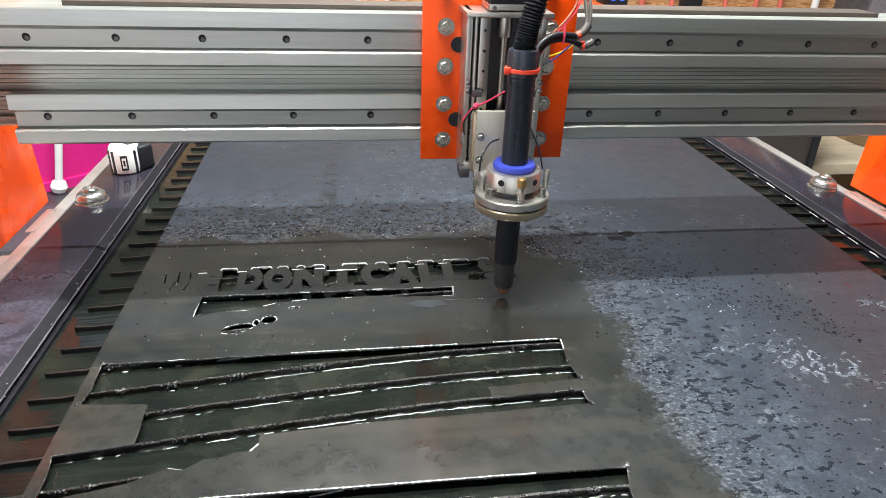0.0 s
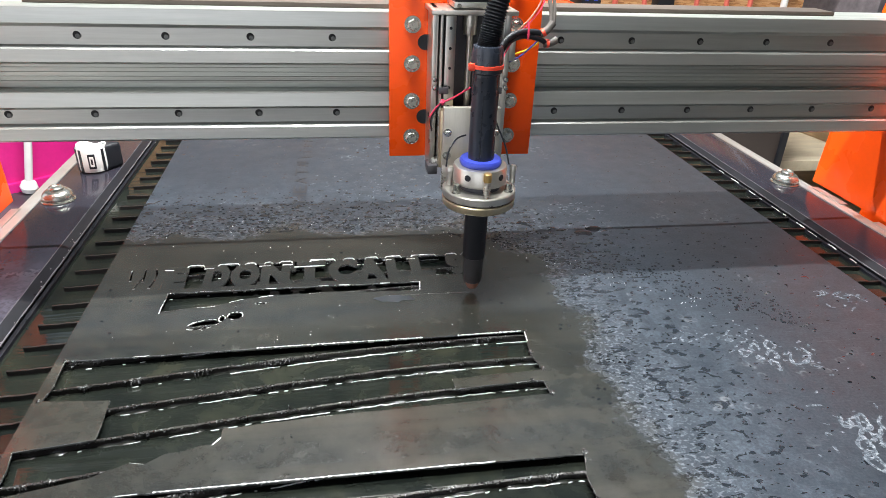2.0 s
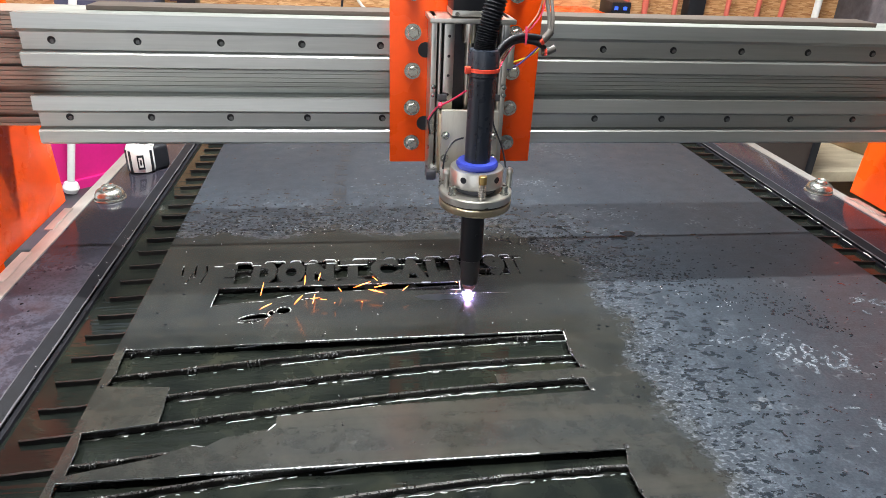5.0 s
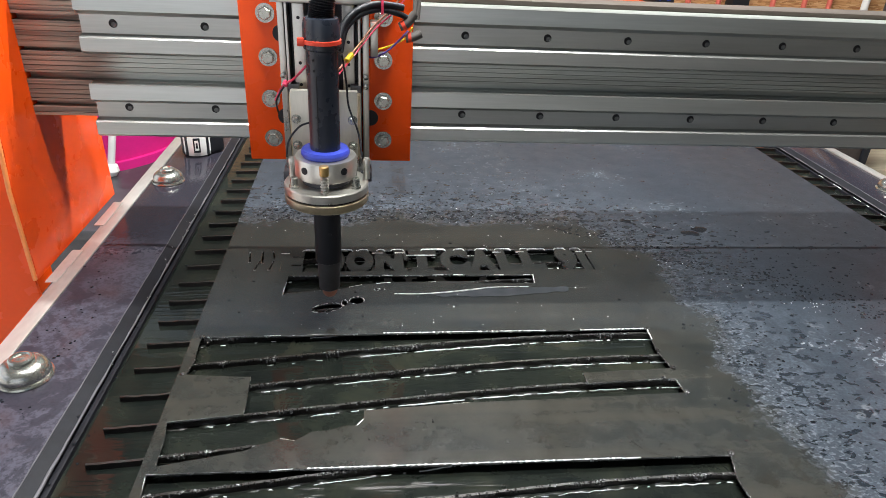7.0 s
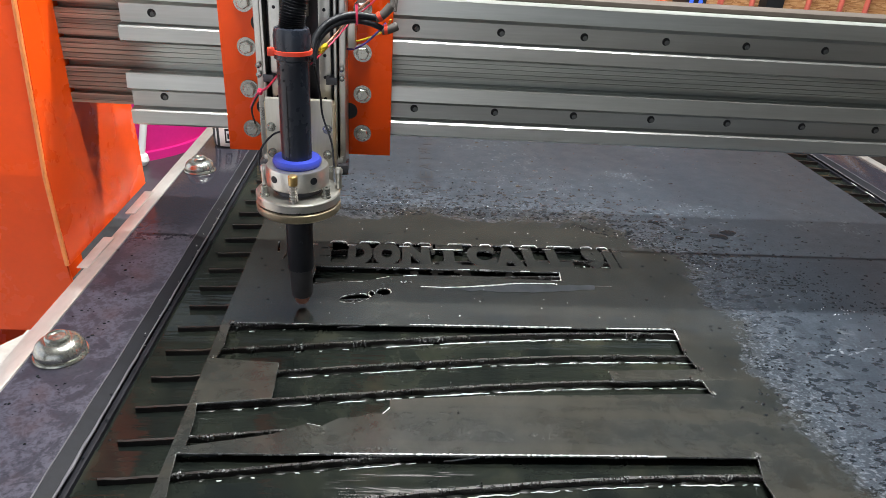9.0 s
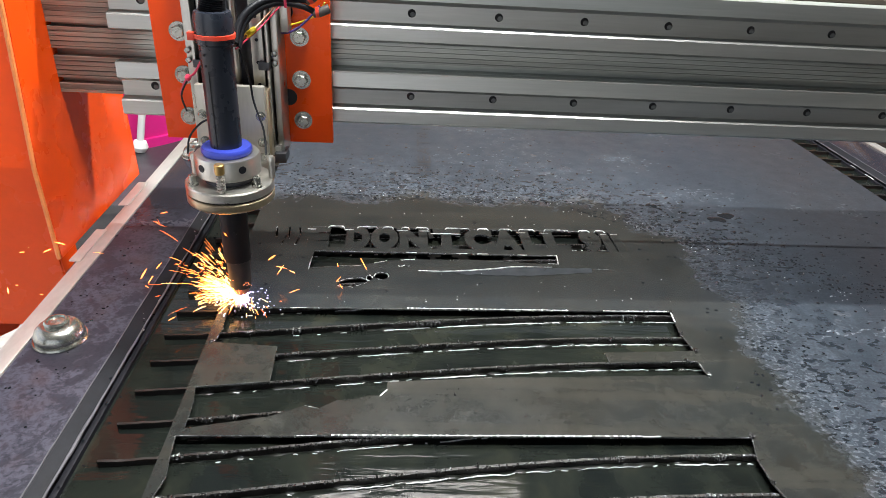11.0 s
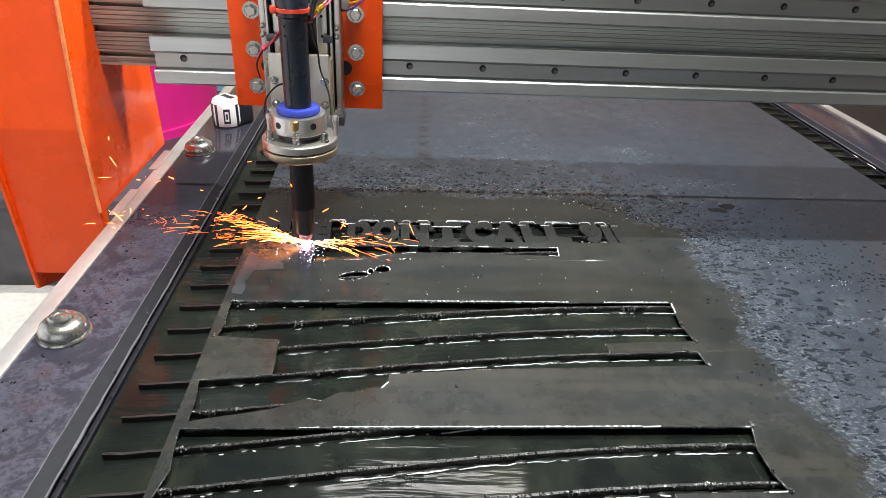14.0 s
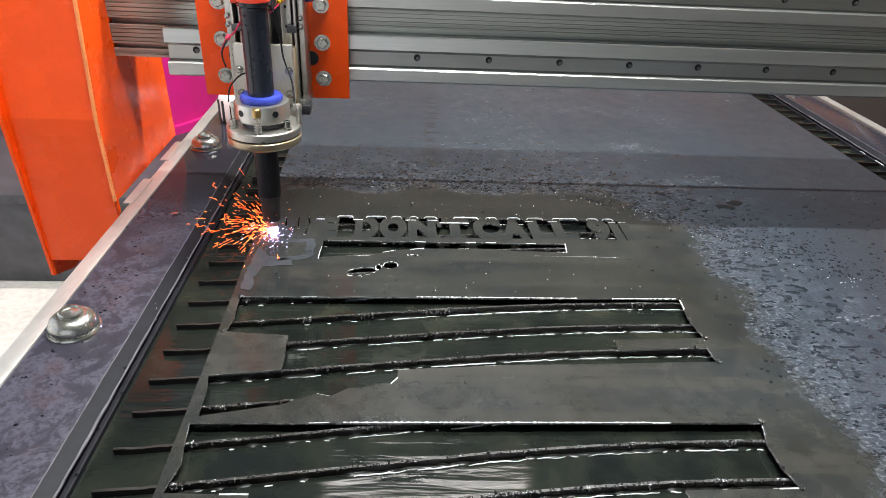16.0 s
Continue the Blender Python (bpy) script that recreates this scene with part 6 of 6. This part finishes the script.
# ---------------------------------------------------------------- motion
# seconds, gantry y, carriage x, torch lift
PATH = [
    (0.0, 0.300, 0.5550, 0.000), (0.25, 0.2985, 0.5570, 0.012), (0.5, 0.2980, 0.5580, 0.0190), (1.0, 0.2975, 0.5590, 0.0175), (1.25, 0.2970, 0.5590, 0.008), (1.5, 0.2969, 0.5590, 0.000),
    (2.0, 0.2969, 0.5592, 0.001), (2.5, 0.2970, 0.5588, 0.001), (3.0, 0.2972, 0.5584, 0.0005), (3.5, 0.2985, 0.5575, 0.000), (3.7, 0.2985, 0.5555, 0.000),
    (4.2, 0.2960, 0.5400, 0.000), (4.8, 0.2900, 0.5050, 0.002), (5.3, 0.2800, 0.4640, 0.016), (5.8, 0.2712, 0.4137, 0.0225), (6.0, 0.2647, 0.3730, 0.0230), (6.5, 0.2485, 0.2711, 0.0230),
    (7.0, 0.2306, 0.1687, 0.0230), (7.5, 0.2197, 0.0936, 0.0225), (8.0, 0.2190, 0.0931, 0.006), (8.5, 0.2190, 0.0929, 0.000), (9.0, 0.2186, 0.0929, 0.000), (9.2, 0.2180, 0.0920, 0.000),
    (9.8, 0.2080, 0.0800, 0.000), (10.4, 0.1960, 0.0480, 0.000), (11.0, 0.1970, 0.0170, 0.000), (11.5, 0.2069, 0.0090, 0.001), (12.0, 0.2507, 0.0034, 0.002), (12.5, 0.2604, 0.0296, 0.002),
    (13.0, 0.2684, 0.0773, 0.002), (13.5, 0.2964, 0.0860, 0.002), (14.0, 0.3328, 0.0835, 0.002), (14.5, 0.3322, 0.0386, 0.002), (15.0, 0.3314, 0.0033, 0.002), (15.5, 0.3397, 0.0119, 0.002),
    (16.0, 0.3600, 0.0160, 0.002)]


def glide(ob, axis):
    """The keyed curve of one axis of a thing's place."""
    keys = ob.animation_data
    return [c for c in keys.action.layers[0].strips[0].channelbag(keys.action_slot).fcurves if c.data_path == "location" and c.array_index == axis][0]


def tip(t):
    """Where the torch points at a time: x, y and lift."""
    f = frame(t)
    return 0.003 + glide(CARRIAGE, 0).evaluate(f), -0.176 + glide(CARRIAGE, 1).evaluate(f), glide(HEAD, 2).evaluate(f)


BURNING = ((2.55, 5.25), (9.17, 16.1))


def lit(t, spans):
    return any(a <= t <= b for a, b in spans)


def arc_rows():
    rows = []
    for k in range(161):
        t = k / 10
        x, y, z = tip(t)
        rows.append((t, pose(0.003, -0.176, -z if lit(t, BURNING) else 0.030, 0, 0, (k * 47) % 80)))
    return rows


def spark_rows(seed, spans, jitter):
    """A spray follows the cut and flickers; its embers lie under the water while the arc is off. spans: from, to, degrees of tilt."""
    rnd = random.Random(seed)
    rows = []
    for k in range(161):
        t = k / 10
        x, y, z = tip(t)
        a, b = rnd.gauss(0, jitter), rnd.gauss(0, jitter * 0.4)
        tilt = [s[2] for s in spans if s[0] <= t <= s[1]]
        rows.append((t, pose(x, y, 0.003, 0, tilt[0] + abs(b), a) if tilt else pose(x, y, -0.30, 0, 0, 0)))
    return rows


SPARK_TIMES = ((FAN_LEFT, 1, ((11.85, 12.1, 4), (13.35, 14.08, 5), (14.1, 14.95, 22)), 6), (FAN_HIGH, 2, ((11.65, 12.1, 8), (14.05, 14.95, 24),), 5), (BURST, 11, ((2.55, 2.72, 0), (9.25, 9.45, 0), (10.15, 11.85, 0), (14.8, 15.35, 8)), 9),
               (BURST_DIM, 12, ((11.1, 12.35, 0), (14.85, 16.1, 0)), 14), (FAN_RIGHT, 3, ((12.75, 14.3, 0), (14.55, 14.95, 0)), 5), (FAN_UP, 4, ((3.42, 3.65, 0), (4.1, 4.9, 0), (14.2, 15.3, 0)), 14),
               (CORE, 13, ((2.55, 2.72, 0), (9.25, 9.45, 0), (10.15, 12.08, 0), (14.1, 15.3, 12)), 5),
               (POOL_LEFT, 5, ((11.1, 12.85, 0),), 6), (LOOSE, 6, ((2.58, 2.72, 0), (10.2, 12.2, 0), (13.3, 14.1, 0), (14.4, 15.55, 0)), 12), (SHEET_BITS, 7, ((3.35, 5.1, 0),), 3), (BEADS, 8, ((2.7, 4.0, 0), (9.25, 16.1, 0)), 20))


# the times between which each puddle stands on the sheet; before and after it has drained into the cuts
PUDDLE_TIMES = ((PUDDLE_EDGE, 13.2, 13.7, 20, 21), (PUDDLE_TOP, 14.35, 14.8, 20, 21), (WAVE, 6.4, 6.9, 11.5, 11.9), (SMEAR, -2, -1, 5.9, 6.4))


def puddle_rows(t0, t1, t2, t3):
    rows = []
    for k in range(0, 161, 2):
        t = k / 10
        up = min(max((t - t0) / (t1 - t0), 0), 1) * min(max((t3 - t) / (t3 - t2), 0), 1)
        rows.append((t, pose(0, 0, -0.0026 * (1 - up))))
    return rows


def motions():
    walk(GANTRY, [(t, pose(0, g, 0)) for t, g, x, z in PATH])
    walk(CARRIAGE, [(t, pose(x, g, 0)) for t, g, x, z in PATH])
    walk(HEAD, [(t, pose(0, 0, z)) for t, g, x, z in PATH])
    # the arc sits up in the nozzle while it is off
    walk(ARC_GLOW, arc_rows())
    for ob, seed, spans, jitter in SPARK_TIMES:
        walk(ob, spark_rows(seed, spans, jitter))
    for ob, t0, t1, t2, t3 in PUDDLE_TIMES:
        walk(ob, puddle_rows(t0, t1, t2, t3))


motions()
